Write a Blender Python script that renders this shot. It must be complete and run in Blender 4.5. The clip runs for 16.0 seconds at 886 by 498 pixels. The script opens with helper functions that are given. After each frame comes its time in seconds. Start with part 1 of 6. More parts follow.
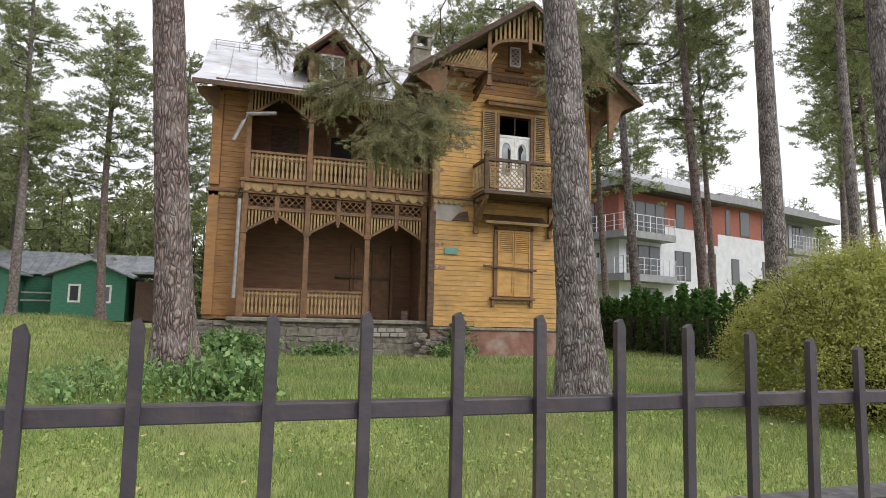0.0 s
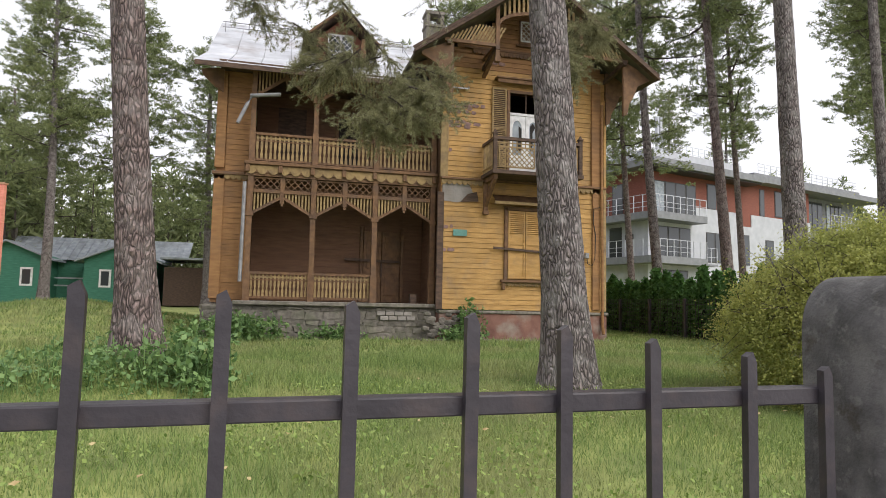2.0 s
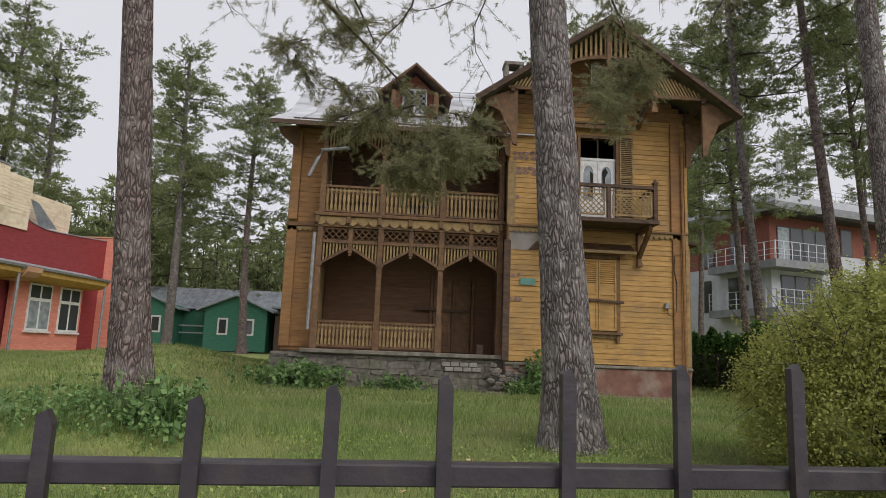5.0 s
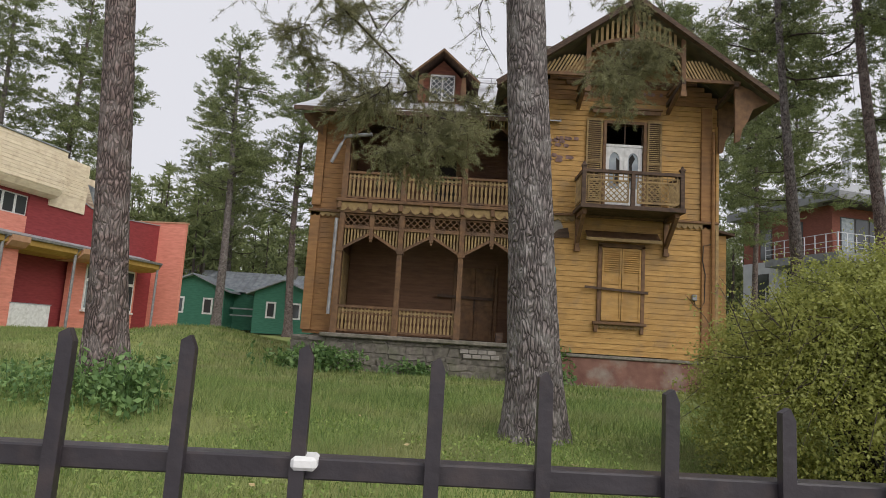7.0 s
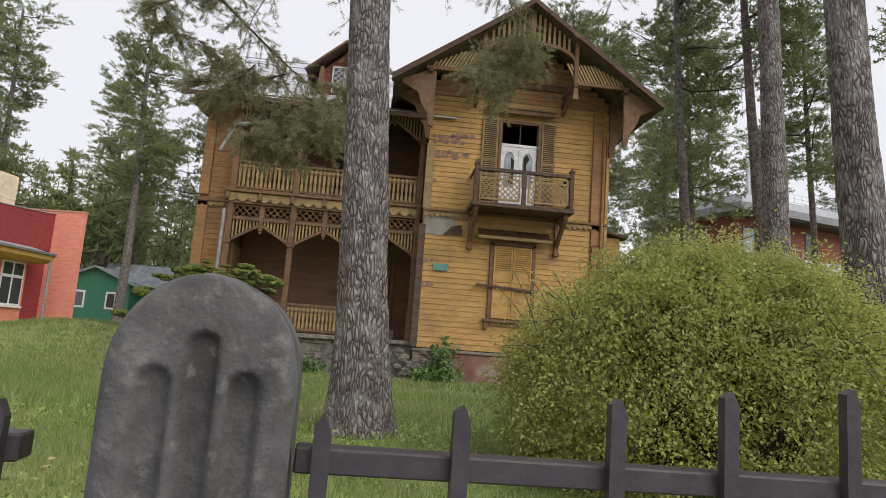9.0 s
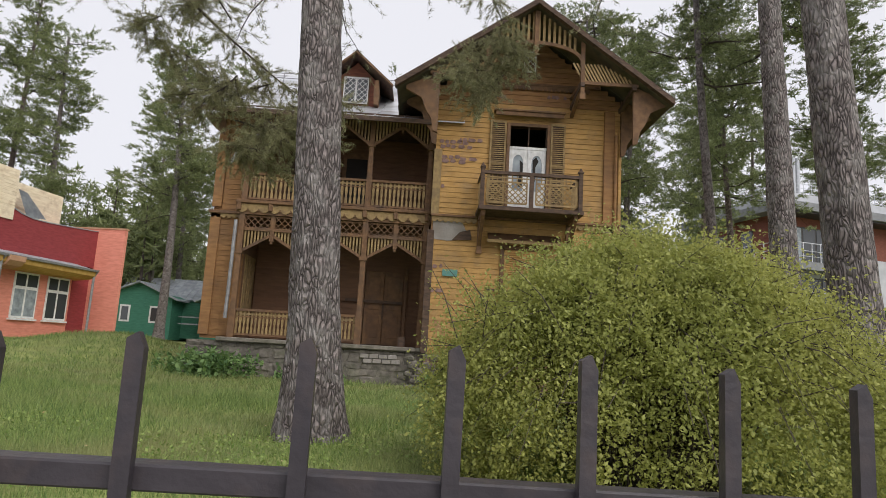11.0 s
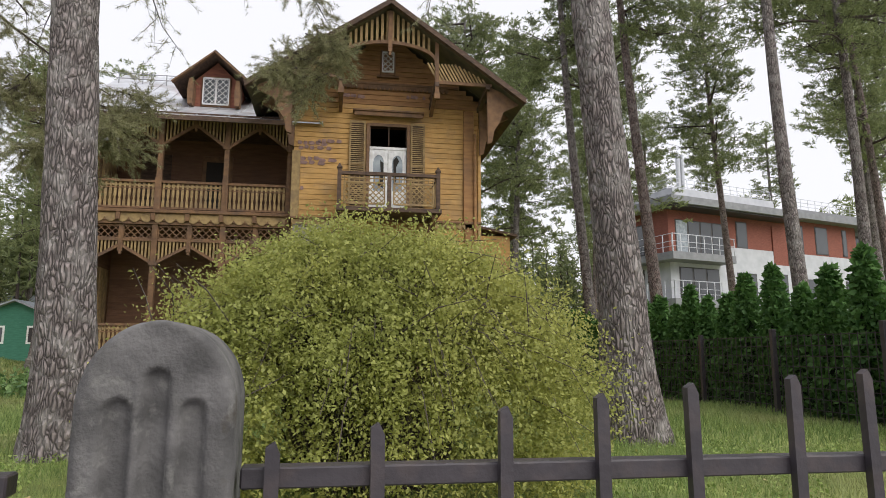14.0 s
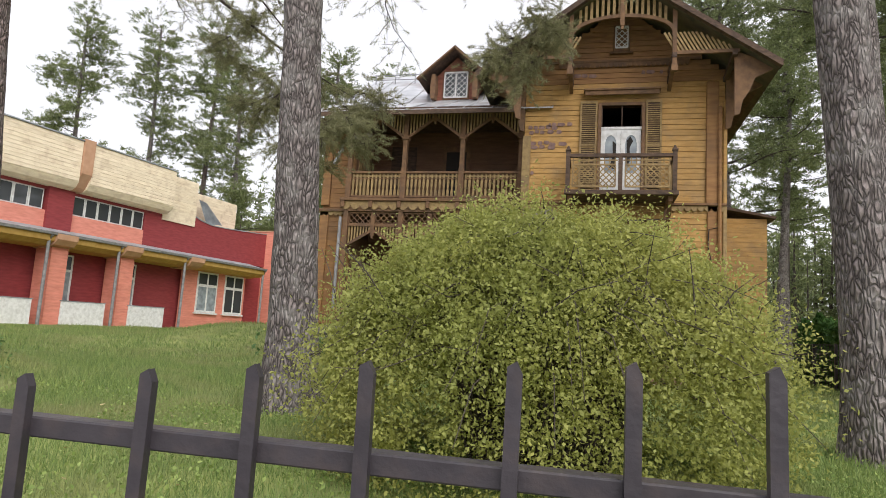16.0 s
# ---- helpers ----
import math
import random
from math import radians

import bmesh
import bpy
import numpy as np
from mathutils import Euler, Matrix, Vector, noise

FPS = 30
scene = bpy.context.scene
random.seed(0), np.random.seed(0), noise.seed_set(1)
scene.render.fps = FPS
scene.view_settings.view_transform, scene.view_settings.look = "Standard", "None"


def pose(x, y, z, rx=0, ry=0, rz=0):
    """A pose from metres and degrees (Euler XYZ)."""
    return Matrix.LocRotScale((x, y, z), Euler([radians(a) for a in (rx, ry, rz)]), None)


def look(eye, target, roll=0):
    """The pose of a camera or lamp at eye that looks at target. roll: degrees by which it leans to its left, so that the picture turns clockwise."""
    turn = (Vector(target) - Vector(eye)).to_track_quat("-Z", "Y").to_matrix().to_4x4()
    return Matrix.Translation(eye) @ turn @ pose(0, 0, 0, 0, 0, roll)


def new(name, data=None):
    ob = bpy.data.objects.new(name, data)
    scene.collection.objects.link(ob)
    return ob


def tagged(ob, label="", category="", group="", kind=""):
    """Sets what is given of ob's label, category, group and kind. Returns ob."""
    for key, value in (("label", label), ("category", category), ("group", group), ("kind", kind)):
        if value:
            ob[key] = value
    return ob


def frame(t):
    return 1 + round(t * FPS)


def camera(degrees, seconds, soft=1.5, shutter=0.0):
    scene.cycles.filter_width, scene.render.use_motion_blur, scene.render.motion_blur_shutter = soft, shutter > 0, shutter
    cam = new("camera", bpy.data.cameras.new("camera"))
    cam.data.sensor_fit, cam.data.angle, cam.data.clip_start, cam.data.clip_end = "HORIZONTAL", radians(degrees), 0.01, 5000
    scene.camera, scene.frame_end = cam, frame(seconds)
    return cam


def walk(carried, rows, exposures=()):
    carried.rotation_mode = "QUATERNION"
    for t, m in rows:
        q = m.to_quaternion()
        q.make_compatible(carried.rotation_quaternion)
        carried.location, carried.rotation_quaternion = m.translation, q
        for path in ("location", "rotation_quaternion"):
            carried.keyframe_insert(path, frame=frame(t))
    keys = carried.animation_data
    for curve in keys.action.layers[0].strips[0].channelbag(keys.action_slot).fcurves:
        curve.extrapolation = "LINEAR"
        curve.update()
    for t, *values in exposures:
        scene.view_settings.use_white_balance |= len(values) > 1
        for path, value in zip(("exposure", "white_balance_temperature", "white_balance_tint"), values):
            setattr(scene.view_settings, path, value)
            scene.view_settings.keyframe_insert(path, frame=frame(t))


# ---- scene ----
cam = camera(69.05, 16.0, soft=0.9)
PATH = [
    (0, (0.0868, 0.7790, 1.6252), (0.6722, 2.6792, 1.8419), 1.35),
    (0.5, (0.3163, 0.8145, 1.6167), (0.7876, 2.7486, 1.8048), 2.65),
    (1, (0.5308, 0.8563, 1.6159), (0.9850, 2.7991, 1.7550), 2.37),
    (1.5, (0.6794, 0.9334, 1.6266), (1.2119, 2.8498, 1.8359), 2.34),
    (2, (0.8507, 0.9824, 1.6177), (1.3469, 2.9128, 1.7830), 1.17),
    (2.5, (1.0857, 0.9361, 1.6312), (1.4146, 2.8997, 1.8206), 3.47),
    (3, (1.3235, 0.9595, 1.6185), (1.6472, 2.9179, 1.8635), 0.36),
    (3.5, (1.5933, 1.0230, 1.6352), (1.8501, 2.9860, 1.9190), 0.59),
    (4, (1.8683, 1.0247, 1.6278), (2.0169, 3.0027, 1.8839), 1.16),
    (4.5, (2.1188, 1.0281, 1.6306), (2.3053, 3.0049, 1.8703), 0.16),
    (5, (2.3614, 1.0753, 1.6316), (2.5000, 3.0459, 1.9437), 2.21),
    (5.2, (2.4433, 1.0899, 1.6389), (2.5641, 3.0650, 1.9291), 0.93),
    (7.3, (3.5327, 1.1234, 1.6515), (3.4987, 3.1063, 1.9099), 3.82),
    (7.5, (3.6295, 1.1246, 1.6520), (3.6613, 3.1137, 1.8583), 3.65),
    (8, (3.8960, 1.1873, 1.6111), (4.0713, 3.1614, 1.8799), 4.33),
    (8.2, (3.9920, 1.2387, 1.6115), (4.2123, 3.2067, 1.8916), 5.08),
    (10.3, (5.2052, 1.3824, 1.6217), (5.2582, 3.3589, 1.9229), 0.40),
    (10.5, (5.2457, 1.4259, 1.6156), (5.2994, 3.4008, 1.9271), -0.52),
    (11, (5.5198, 1.3777, 1.6141), (5.5715, 3.3541, 1.9161), 3.34),
    (11.5, (5.8319, 1.4043, 1.5921), (6.1301, 3.3587, 1.8945), 1.44),
    (12, (6.0310, 1.4318, 1.6199), (6.5295, 3.3332, 1.9889), 0.30),
    (12.5, (6.2495, 1.3183, 1.6133), (6.8145, 3.2060, 1.9557), 2.61),
    (13, (6.5297, 1.3426, 1.5835), (7.1522, 3.2152, 1.9090), -0.56),
    (13.5, (6.8162, 1.3319, 1.6088), (7.3191, 3.2345, 1.9591), 0.48),
    (14, (7.1241, 1.3185, 1.5964), (7.4303, 3.2689, 1.9158), 0.11),
    (14.5, (7.3377, 1.3193, 1.5748), (7.3896, 3.2976, 1.8636), -1.42),
    (15, (7.5627, 1.3889, 1.5577), (7.4342, 3.3662, 1.8291), 1.31),
    (15.5, (7.7140, 1.4139, 1.5791), (7.3409, 3.3652, 1.8100), 1.18),
    (16, (7.8087, 1.4574, 1.5945), (7.3431, 3.3860, 1.8467), 3.43),
]
walk(cam, [(t, look(eye, target, roll)) for t, eye, target, roll in PATH],
     [(0, 0.50, 6250, 10), (1.5, 0.48, 6250, 10), (2.5, 0.37, 6250, 10), (3.5, 0.0, 6250, 10), (4.5, -0.13, 6250, 10), (5, -0.1, 6250, 10), (7.5, 0.02, 6250, 10), (8, 0.22, 6250, 10), (10.5, 0.08, 6250, 10), (11.5, 0.24, 6250, 10), (13, 0.37, 6250, 10), (14.5, 0.32, 6250, 10), (16, 0.42, 6250, 10)])

# ---- sky and light: a bright overcast day ----
world = bpy.data.worlds.new("sky")
scene.world = world
world.use_nodes = True
wn = world.node_tree
wn.nodes.clear()
sky = wn.nodes.new("ShaderNodeTexSky")
sky.sky_type = "NISHITA"
sky.sun_disc = False
sky.sun_elevation = radians(42)
sky.sun_rotation = radians(140)
sky.air_density, sky.dust_density = 1.0, 4.0
haze = wn.nodes.new("ShaderNodeMixRGB")
haze.inputs[0].default_value = 0.93
haze.inputs[2].default_value = (9.4, 9.15, 9.35, 1)
wbg = wn.nodes.new("ShaderNodeBackground")
wbg.inputs[1].default_value = 0.089
wout = wn.nodes.new("ShaderNodeOutputWorld")
wn.links.new(sky.outputs[0], haze.inputs[1])
wn.links.new(haze.outputs[0], wbg.inputs[0])
wn.links.new(wbg.outputs[0], wout.inputs[0])
sun = new("sun", bpy.data.lights.new("sun", "SUN"))
sun.data.energy, sun.data.angle, sun.data.color = 2.25, radians(50), (1.0, 0.94, 0.84)
sun.matrix_world = look((22, -18, 34), (4, 6, 8))

# ---- materials ----


def surf(name, c1, c2, scale=4.0, rough=0.8, bump=0.2, bscale=30.0, stretch=(1, 1, 1), metal=0.0, vary=0.0, dirt=None, dscale=0.8, damount=0.5, detail=6.0):
    m = bpy.data.materials.new(name)
    m.use_nodes = True
    nt = m.node_tree
    bsdf = nt.nodes["Principled BSDF"]
    geo = nt.nodes.new("ShaderNodeNewGeometry")
    mp = nt.nodes.new("ShaderNodeMapping")
    mp.inputs["Scale"].default_value = stretch
    nt.links.new(geo.outputs["Position"], mp.inputs["Vector"])
    n1 = nt.nodes.new("ShaderNodeTexNoise")
    n1.inputs["Scale"].default_value, n1.inputs["Detail"].default_value = scale, detail
    nt.links.new(mp.outputs[0], n1.inputs["Vector"])
    ramp = nt.nodes.new("ShaderNodeValToRGB")
    ramp.color_ramp.elements[0].position, ramp.color_ramp.elements[1].position = 0.33, 0.67
    ramp.color_ramp.elements[0].color, ramp.color_ramp.elements[1].color = (*c1, 1), (*c2, 1)
    nt.links.new(n1.outputs[0], ramp.inputs[0])
    col = ramp.outputs[0]
    if dirt:
        n2 = nt.nodes.new("ShaderNodeTexNoise")
        n2.inputs["Scale"].default_value, n2.inputs["Detail"].default_value = dscale, 8.0
        nt.links.new(geo.outputs["Position"], n2.inputs["Vector"])
        r2 = nt.nodes.new("ShaderNodeValToRGB")
        r2.color_ramp.elements[0].position, r2.color_ramp.elements[1].position = 0.5, 0.72
        r2.color_ramp.elements[1].color = (damount, damount, damount, 1)
        nt.links.new(n2.outputs[0], r2.inputs[0])
        mx = nt.nodes.new("ShaderNodeMixRGB")
        mx.inputs[2].default_value = (*dirt, 1)
        nt.links.new(r2.outputs[0], mx.inputs[0])
        nt.links.new(col, mx.inputs[1])
        col = mx.outputs[0]
    if vary:
        oi = nt.nodes.new("ShaderNodeObjectInfo")
        mr = nt.nodes.new("ShaderNodeMapRange")
        mr.inputs[3].default_value, mr.inputs[4].default_value = 1 - vary, 1 + vary
        nt.links.new(oi.outputs["Random"], mr.inputs[0])
        hs = nt.nodes.new("ShaderNodeHueSaturation")
        nt.links.new(mr.outputs[0], hs.inputs["Value"])
        nt.links.new(col, hs.inputs["Color"])
        col = hs.outputs[0]
    nt.links.new(col, bsdf.inputs["Base Color"])
    bsdf.inputs["Roughness"].default_value, bsdf.inputs["Metallic"].default_value = rough, metal
    if bump:
        n3 = nt.nodes.new("ShaderNodeTexNoise")
        n3.inputs["Scale"].default_value, n3.inputs["Detail"].default_value = bscale, 5.0
        nt.links.new(mp.outputs[0], n3.inputs["Vector"])
        bp = nt.nodes.new("ShaderNodeBump")
        bp.inputs["Strength"].default_value, bp.inputs["Distance"].default_value = bump, 0.02
        nt.links.new(n3.outputs[0], bp.inputs["Height"])
        nt.links.new(bp.outputs[0], bsdf.inputs["Normal"])
    return m


def leafy(name, c1, c2, rough=0.6, through_light=0.25, gloss=0.3, patch=None):
    """Leaf colour that differs from leaf to leaf, with light passing through."""
    m = bpy.data.materials.new(name)
    m.use_nodes = True
    nt = m.node_tree
    bsdf = nt.nodes["Principled BSDF"]
    geo = nt.nodes.new("ShaderNodeNewGeometry")
    ramp = nt.nodes.new("ShaderNodeValToRGB")
    ramp.color_ramp.elements[0].color, ramp.color_ramp.elements[1].color = (*c1, 1), (*c2, 1)
    nt.links.new(geo.outputs["Random Per Island"], ramp.inputs[0])
    col = ramp.outputs[0]
    if patch:
        n2 = nt.nodes.new("ShaderNodeTexNoise")
        n2.inputs["Scale"].default_value, n2.inputs["Detail"].default_value = 0.7, 6.0
        nt.links.new(geo.outputs["Position"], n2.inputs["Vector"])
        r2 = nt.nodes.new("ShaderNodeValToRGB")
        r2.color_ramp.elements[0].position, r2.color_ramp.elements[1].position = 0.45, 0.65
        r2.color_ramp.elements[1].color = (0.6, 0.6, 0.6, 1)
        nt.links.new(n2.outputs[0], r2.inputs[0])
        mx = nt.nodes.new("ShaderNodeMixRGB")
        mx.inputs[2].default_value = (*patch, 1)
        nt.links.new(r2.outputs[0], mx.inputs[0])
        nt.links.new(col, mx.inputs[1])
        col = mx.outputs[0]
    nt.links.new(col, bsdf.inputs["Base Color"])
    bsdf.inputs["Roughness"].default_value = rough
    bsdf.inputs["Specular IOR Level"].default_value = gloss
    tr = nt.nodes.new("ShaderNodeBsdfTranslucent")
    nt.links.new(col, tr.inputs[0])
    mix = nt.nodes.new("ShaderNodeMixShader")
    mix.inputs[0].default_value = through_light
    out = nt.nodes["Material Output"]
    nt.links.new(bsdf.outputs[0], mix.inputs[1])
    nt.links.new(tr.outputs[0], mix.inputs[2])
    nt.links.new(mix.outputs[0], out.inputs[0])
    return m


def bark_mat(name, c1, c2, c3):
    """Pine bark: tall plates between dark furrows, with grey lichen."""
    m = bpy.data.materials.new(name)
    m.use_nodes = True
    nt = m.node_tree
    bsdf = nt.nodes["Principled BSDF"]
    geo = nt.nodes.new("ShaderNodeNewGeometry")
    mp = nt.nodes.new("ShaderNodeMapping")
    mp.inputs["Scale"].default_value = (1, 1, 0.3)
    nt.links.new(geo.outputs["Position"], mp.inputs["Vector"])
    wob = nt.nodes.new("ShaderNodeTexNoise")
    wob.inputs["Scale"].default_value = 9.0
    nt.links.new(mp.outputs[0], wob.inputs["Vector"])
    add = nt.nodes.new("ShaderNodeMixRGB")
    add.blend_type, add.inputs[0].default_value = "ADD", 0.12
    nt.links.new(mp.outputs[0], add.inputs[1])
    nt.links.new(wob.outputs["Color"], add.inputs[2])
    vor = nt.nodes.new("ShaderNodeTexVoronoi")
    vor.feature = "DISTANCE_TO_EDGE"
    vor.inputs["Scale"].default_value = 23.0
    nt.links.new(add.outputs[0], vor.inputs["Vector"])
    ramp = nt.nodes.new("ShaderNodeValToRGB")
    ramp.color_ramp.elements[0].position, ramp.color_ramp.elements[1].position = 0.02, 0.22
    ramp.color_ramp.elements[0].color, ramp.color_ramp.elements[1].color = (*c1, 1), (*c2, 1)
    nt.links.new(vor.outputs["Distance"], ramp.inputs[0])
    n2 = nt.nodes.new("ShaderNodeTexNoise")
    n2.inputs["Scale"].default_value, n2.inputs["Detail"].default_value = 5.0, 10.0
    nt.links.new(geo.outputs["Position"], n2.inputs["Vector"])
    r2 = nt.nodes.new("ShaderNodeValToRGB")
    r2.color_ramp.elements[0].position, r2.color_ramp.elements[1].position = 0.46, 0.66
    r2.color_ramp.elements[1].color = (0.6, 0.6, 0.6, 1)
    nt.links.new(n2.outputs[0], r2.inputs[0])
    mx = nt.nodes.new("ShaderNodeMixRGB")
    mx.inputs[2].default_value = (*c3, 1)
    nt.links.new(r2.outputs[0], mx.inputs[0])
    nt.links.new(ramp.outputs[0], mx.inputs[1])
    nt.links.new(mx.outputs[0], bsdf.inputs["Base Color"])
    fine = nt.nodes.new("ShaderNodeTexNoise")
    fine.inputs["Scale"].default_value, fine.inputs["Detail"].default_value = 60.0, 6.0
    nt.links.new(mp.outputs[0], fine.inputs["Vector"])
    hsum = nt.nodes.new("ShaderNodeMath")
    hsum.operation = "MULTIPLY_ADD"
    hsum.inputs[1].default_value = 0.12
    nt.links.new(fine.outputs[0], hsum.inputs[0])
    nt.links.new(vor.outputs["Distance"], hsum.inputs[2])
    bp = nt.nodes.new("ShaderNodeBump")
    bp.inputs["Strength"].default_value, bp.inputs["Distance"].default_value = 1.0, 0.09
    nt.links.new(hsum.outputs[0], bp.inputs["Height"])
    nt.links.new(bp.outputs[0], bsdf.inputs["Normal"])
    bsdf.inputs["Roughness"].default_value = 0.92
    return m


def glass_mat(name, tint=(0.5, 0.55, 0.58), rough=0.05):
    m = bpy.data.materials.new(name)
    m.use_nodes = True
    b = m.node_tree.nodes["Principled BSDF"]
    b.inputs["Base Color"].default_value = (*tint, 1)
    b.inputs["Roughness"].default_value = rough
    b.inputs["Specular IOR Level"].default_value = 0.8
    return m


M_YELLOW = surf("yellow_boards", (0.385, 0.215, 0.062), (0.50, 0.30, 0.10), 3.0, 0.75, 0.25, 25, (1, 1, 5), vary=0.06, dirt=(0.20, 0.135, 0.07), dscale=0.9, damount=0.55)
M_OCHRE = surf("weathered_shaded_ochre_boards", (0.23, 0.115, 0.045), (0.33, 0.175, 0.068), 2.5, 0.8, 0.3, 25, (1, 1, 5), vary=0.08, dirt=(0.15, 0.09, 0.05), dscale=1.0, damount=0.6)
M_TRIM = surf("trim_brown_ochre", (0.12, 0.065, 0.035), (0.21, 0.115, 0.055), 6.0, 0.8, 0.3, 40, (1, 1, 1), vary=0.08, dirt=(0.10, 0.065, 0.045), dscale=2.0, damount=0.7)
M_TRIMY = surf("trim_faded_yellow", (0.23, 0.155, 0.07), (0.36, 0.25, 0.11), 8.0, 0.8, 0.25, 40, vary=0.10, dirt=(0.16, 0.11, 0.07), dscale=2.5, damount=0.7)
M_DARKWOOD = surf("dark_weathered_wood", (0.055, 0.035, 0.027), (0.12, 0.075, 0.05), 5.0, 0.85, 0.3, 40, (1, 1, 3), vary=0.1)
M_INNER = surf("verandah_red_brown_boards", (0.125, 0.062, 0.034), (0.18, 0.095, 0.05), 2.0, 0.8, 0.3, 25, (1, 1, 6), vary=0.07, dirt=(0.10, 0.06, 0.04), damount=0.5)
# near-black that carries the darkness of unlit rooms in its colour
M_DARK = surf("unlit_room_black", (0.02, 0.017, 0.015), (0.03, 0.025, 0.022), 2.0, 0.9, 0.0)
M_METALROOF = surf("zinc_sheet_roof", (0.40, 0.41, 0.44), (0.62, 0.63, 0.66), 1.2, 0.40, 0.12, 6, metal=0.35, vary=0.12, dirt=(0.20, 0.15, 0.13), dscale=1.1, damount=0.65)
M_OLDROOF = surf("mossy_dark_roof", (0.06, 0.055, 0.04), (0.12, 0.10, 0.06), 3.0, 0.85, 0.5, 12, vary=0.1, dirt=(0.10, 0.11, 0.03), damount=0.6)
M_STONE = surf("rubble_stone", (0.10, 0.09, 0.078), (0.22, 0.195, 0.17), 7.0, 0.9, 0.6, 25, vary=0.28, dirt=(0.11, 0.12, 0.07), dscale=2.0, damount=0.6)
M_MORTAR = surf("old_mortar", (0.15, 0.135, 0.115), (0.26, 0.235, 0.20), 8.0, 0.95, 0.6, 30, dirt=(0.10, 0.10, 0.06), dscale=1.4, damount=0.8)
M_REDPLASTER = surf("peeling_red_plinth_plaster", (0.16, 0.075, 0.06), (0.25, 0.13, 0.10), 3.0, 0.9, 0.4, 20, dirt=(0.33, 0.29, 0.25), dscale=1.8, damount=0.8)
M_PLASTER = surf("grey_bare_plaster", (0.25, 0.23, 0.21), (0.36, 0.33, 0.31), 5.0, 0.9, 0.4, 20, dirt=(0.15, 0.12, 0.09), dscale=2.5)
M_WHITE = surf("chipped_white_paint", (0.62, 0.62, 0.62), (0.78, 0.78, 0.78), 6.0, 0.55, 0.15, 40, dirt=(0.35, 0.33, 0.30), dscale=4, damount=0.4)
M_GLASS = glass_mat("window_glass", (0.05, 0.055, 0.06))
M_PALEGLASS = surf("pale_window_glass", (0.20, 0.23, 0.26), (0.36, 0.40, 0.43), 3.0, 0.15, 0.0)
M_TEAL = surf("teal_enamel_plate", (0.08, 0.22, 0.19), (0.12, 0.28, 0.24), 9.0, 0.4, 0.05, 30)
M_PIPE = surf("grey_zinc_pipe", (0.22, 0.22, 0.23), (0.33, 0.33, 0.34), 6.0, 0.5, 0.1, 20, metal=0.4)
M_BLACK = surf("black_cable", (0.012, 0.012, 0.012), (0.02, 0.02, 0.02), 20, 0.5, 0.0)
M_IRON = surf("brown_painted_iron", (0.027, 0.023, 0.028), (0.042, 0.036, 0.042), 14.0, 0.42, 0.08, 90, dirt=(0.085, 0.062, 0.055), dscale=26.0, damount=0.4)
M_CONC = surf("weathered_concrete", (0.058, 0.056, 0.056), (0.135, 0.13, 0.13), 22.0, 0.92, 0.25, 190, dirt=(0.035, 0.034, 0.032), dscale=7.0, damount=0.8, detail=10)


def lichen_on(m, spots):
    """Pale lichen and scuffs of two sizes over a finished material."""
    nt = m.node_tree
    bsdf = nt.nodes["Principled BSDF"]
    col = bsdf.inputs["Base Color"].links[0].from_socket
    geo = nt.nodes.new("ShaderNodeNewGeometry")
    for scale, lo, hi, tint, amount in spots:
        n = nt.nodes.new("ShaderNodeTexNoise")
        n.inputs["Scale"].default_value, n.inputs["Detail"].default_value, n.inputs["Roughness"].default_value = scale, 8.0, 0.65
        nt.links.new(geo.outputs["Position"], n.inputs["Vector"])
        r = nt.nodes.new("ShaderNodeValToRGB")
        r.color_ramp.elements[0].position, r.color_ramp.elements[1].position = lo, hi
        r.color_ramp.elements[1].color = (amount, amount, amount, 1)
        nt.links.new(n.outputs[0], r.inputs[0])
        mx = nt.nodes.new("ShaderNodeMixRGB")
        mx.inputs[2].default_value = (*tint, 1)
        nt.links.new(r.outputs[0], mx.inputs[0])
        nt.links.new(col, mx.inputs[1])
        col = mx.outputs[0]
    nt.links.new(col, bsdf.inputs["Base Color"])


lichen_on(M_CONC, ((9.0, 0.52, 0.66, (0.19, 0.185, 0.17), 0.4), (38.0, 0.56, 0.64, (0.24, 0.235, 0.22), 0.32), (16.0, 0.58, 0.66, (0.045, 0.036, 0.026), 0.7)))
lichen_on(M_YELLOW, ((1.6, 0.52, 0.70, (0.22, 0.15, 0.09), 0.55), (14.0, 0.60, 0.68, (0.17, 0.12, 0.10), 0.5)))
M_MOSS = surf("green_moss", (0.06, 0.09, 0.01), (0.15, 0.17, 0.02), 60, 0.95, 1.0, 120)
M_BARK = bark_mat("pine_bark", (0.055, 0.045, 0.043), (0.245, 0.208, 0.20), (0.33, 0.31, 0.295))
M_BARKR = bark_mat("red_pine_bark", (0.055, 0.04, 0.038), (0.24, 0.178, 0.165), (0.30, 0.26, 0.245))
M_TWIG = surf("twig_bark", (0.05, 0.04, 0.035), (0.09, 0.07, 0.06), 10, 0.9, 0.3, 40)
M_NEEDLE = leafy("pine_needles", (0.20, 0.20, 0.11), (0.41, 0.40, 0.22), 0.55, 0.5)
M_NEEDLE2 = leafy("far_pine_needles", (0.13, 0.16, 0.075), (0.33, 0.37, 0.17), 0.6, 0.45)
M_THUJA = leafy("thuja_leaves", (0.04, 0.10, 0.025), (0.11, 0.22, 0.055), 0.6, 0.3)
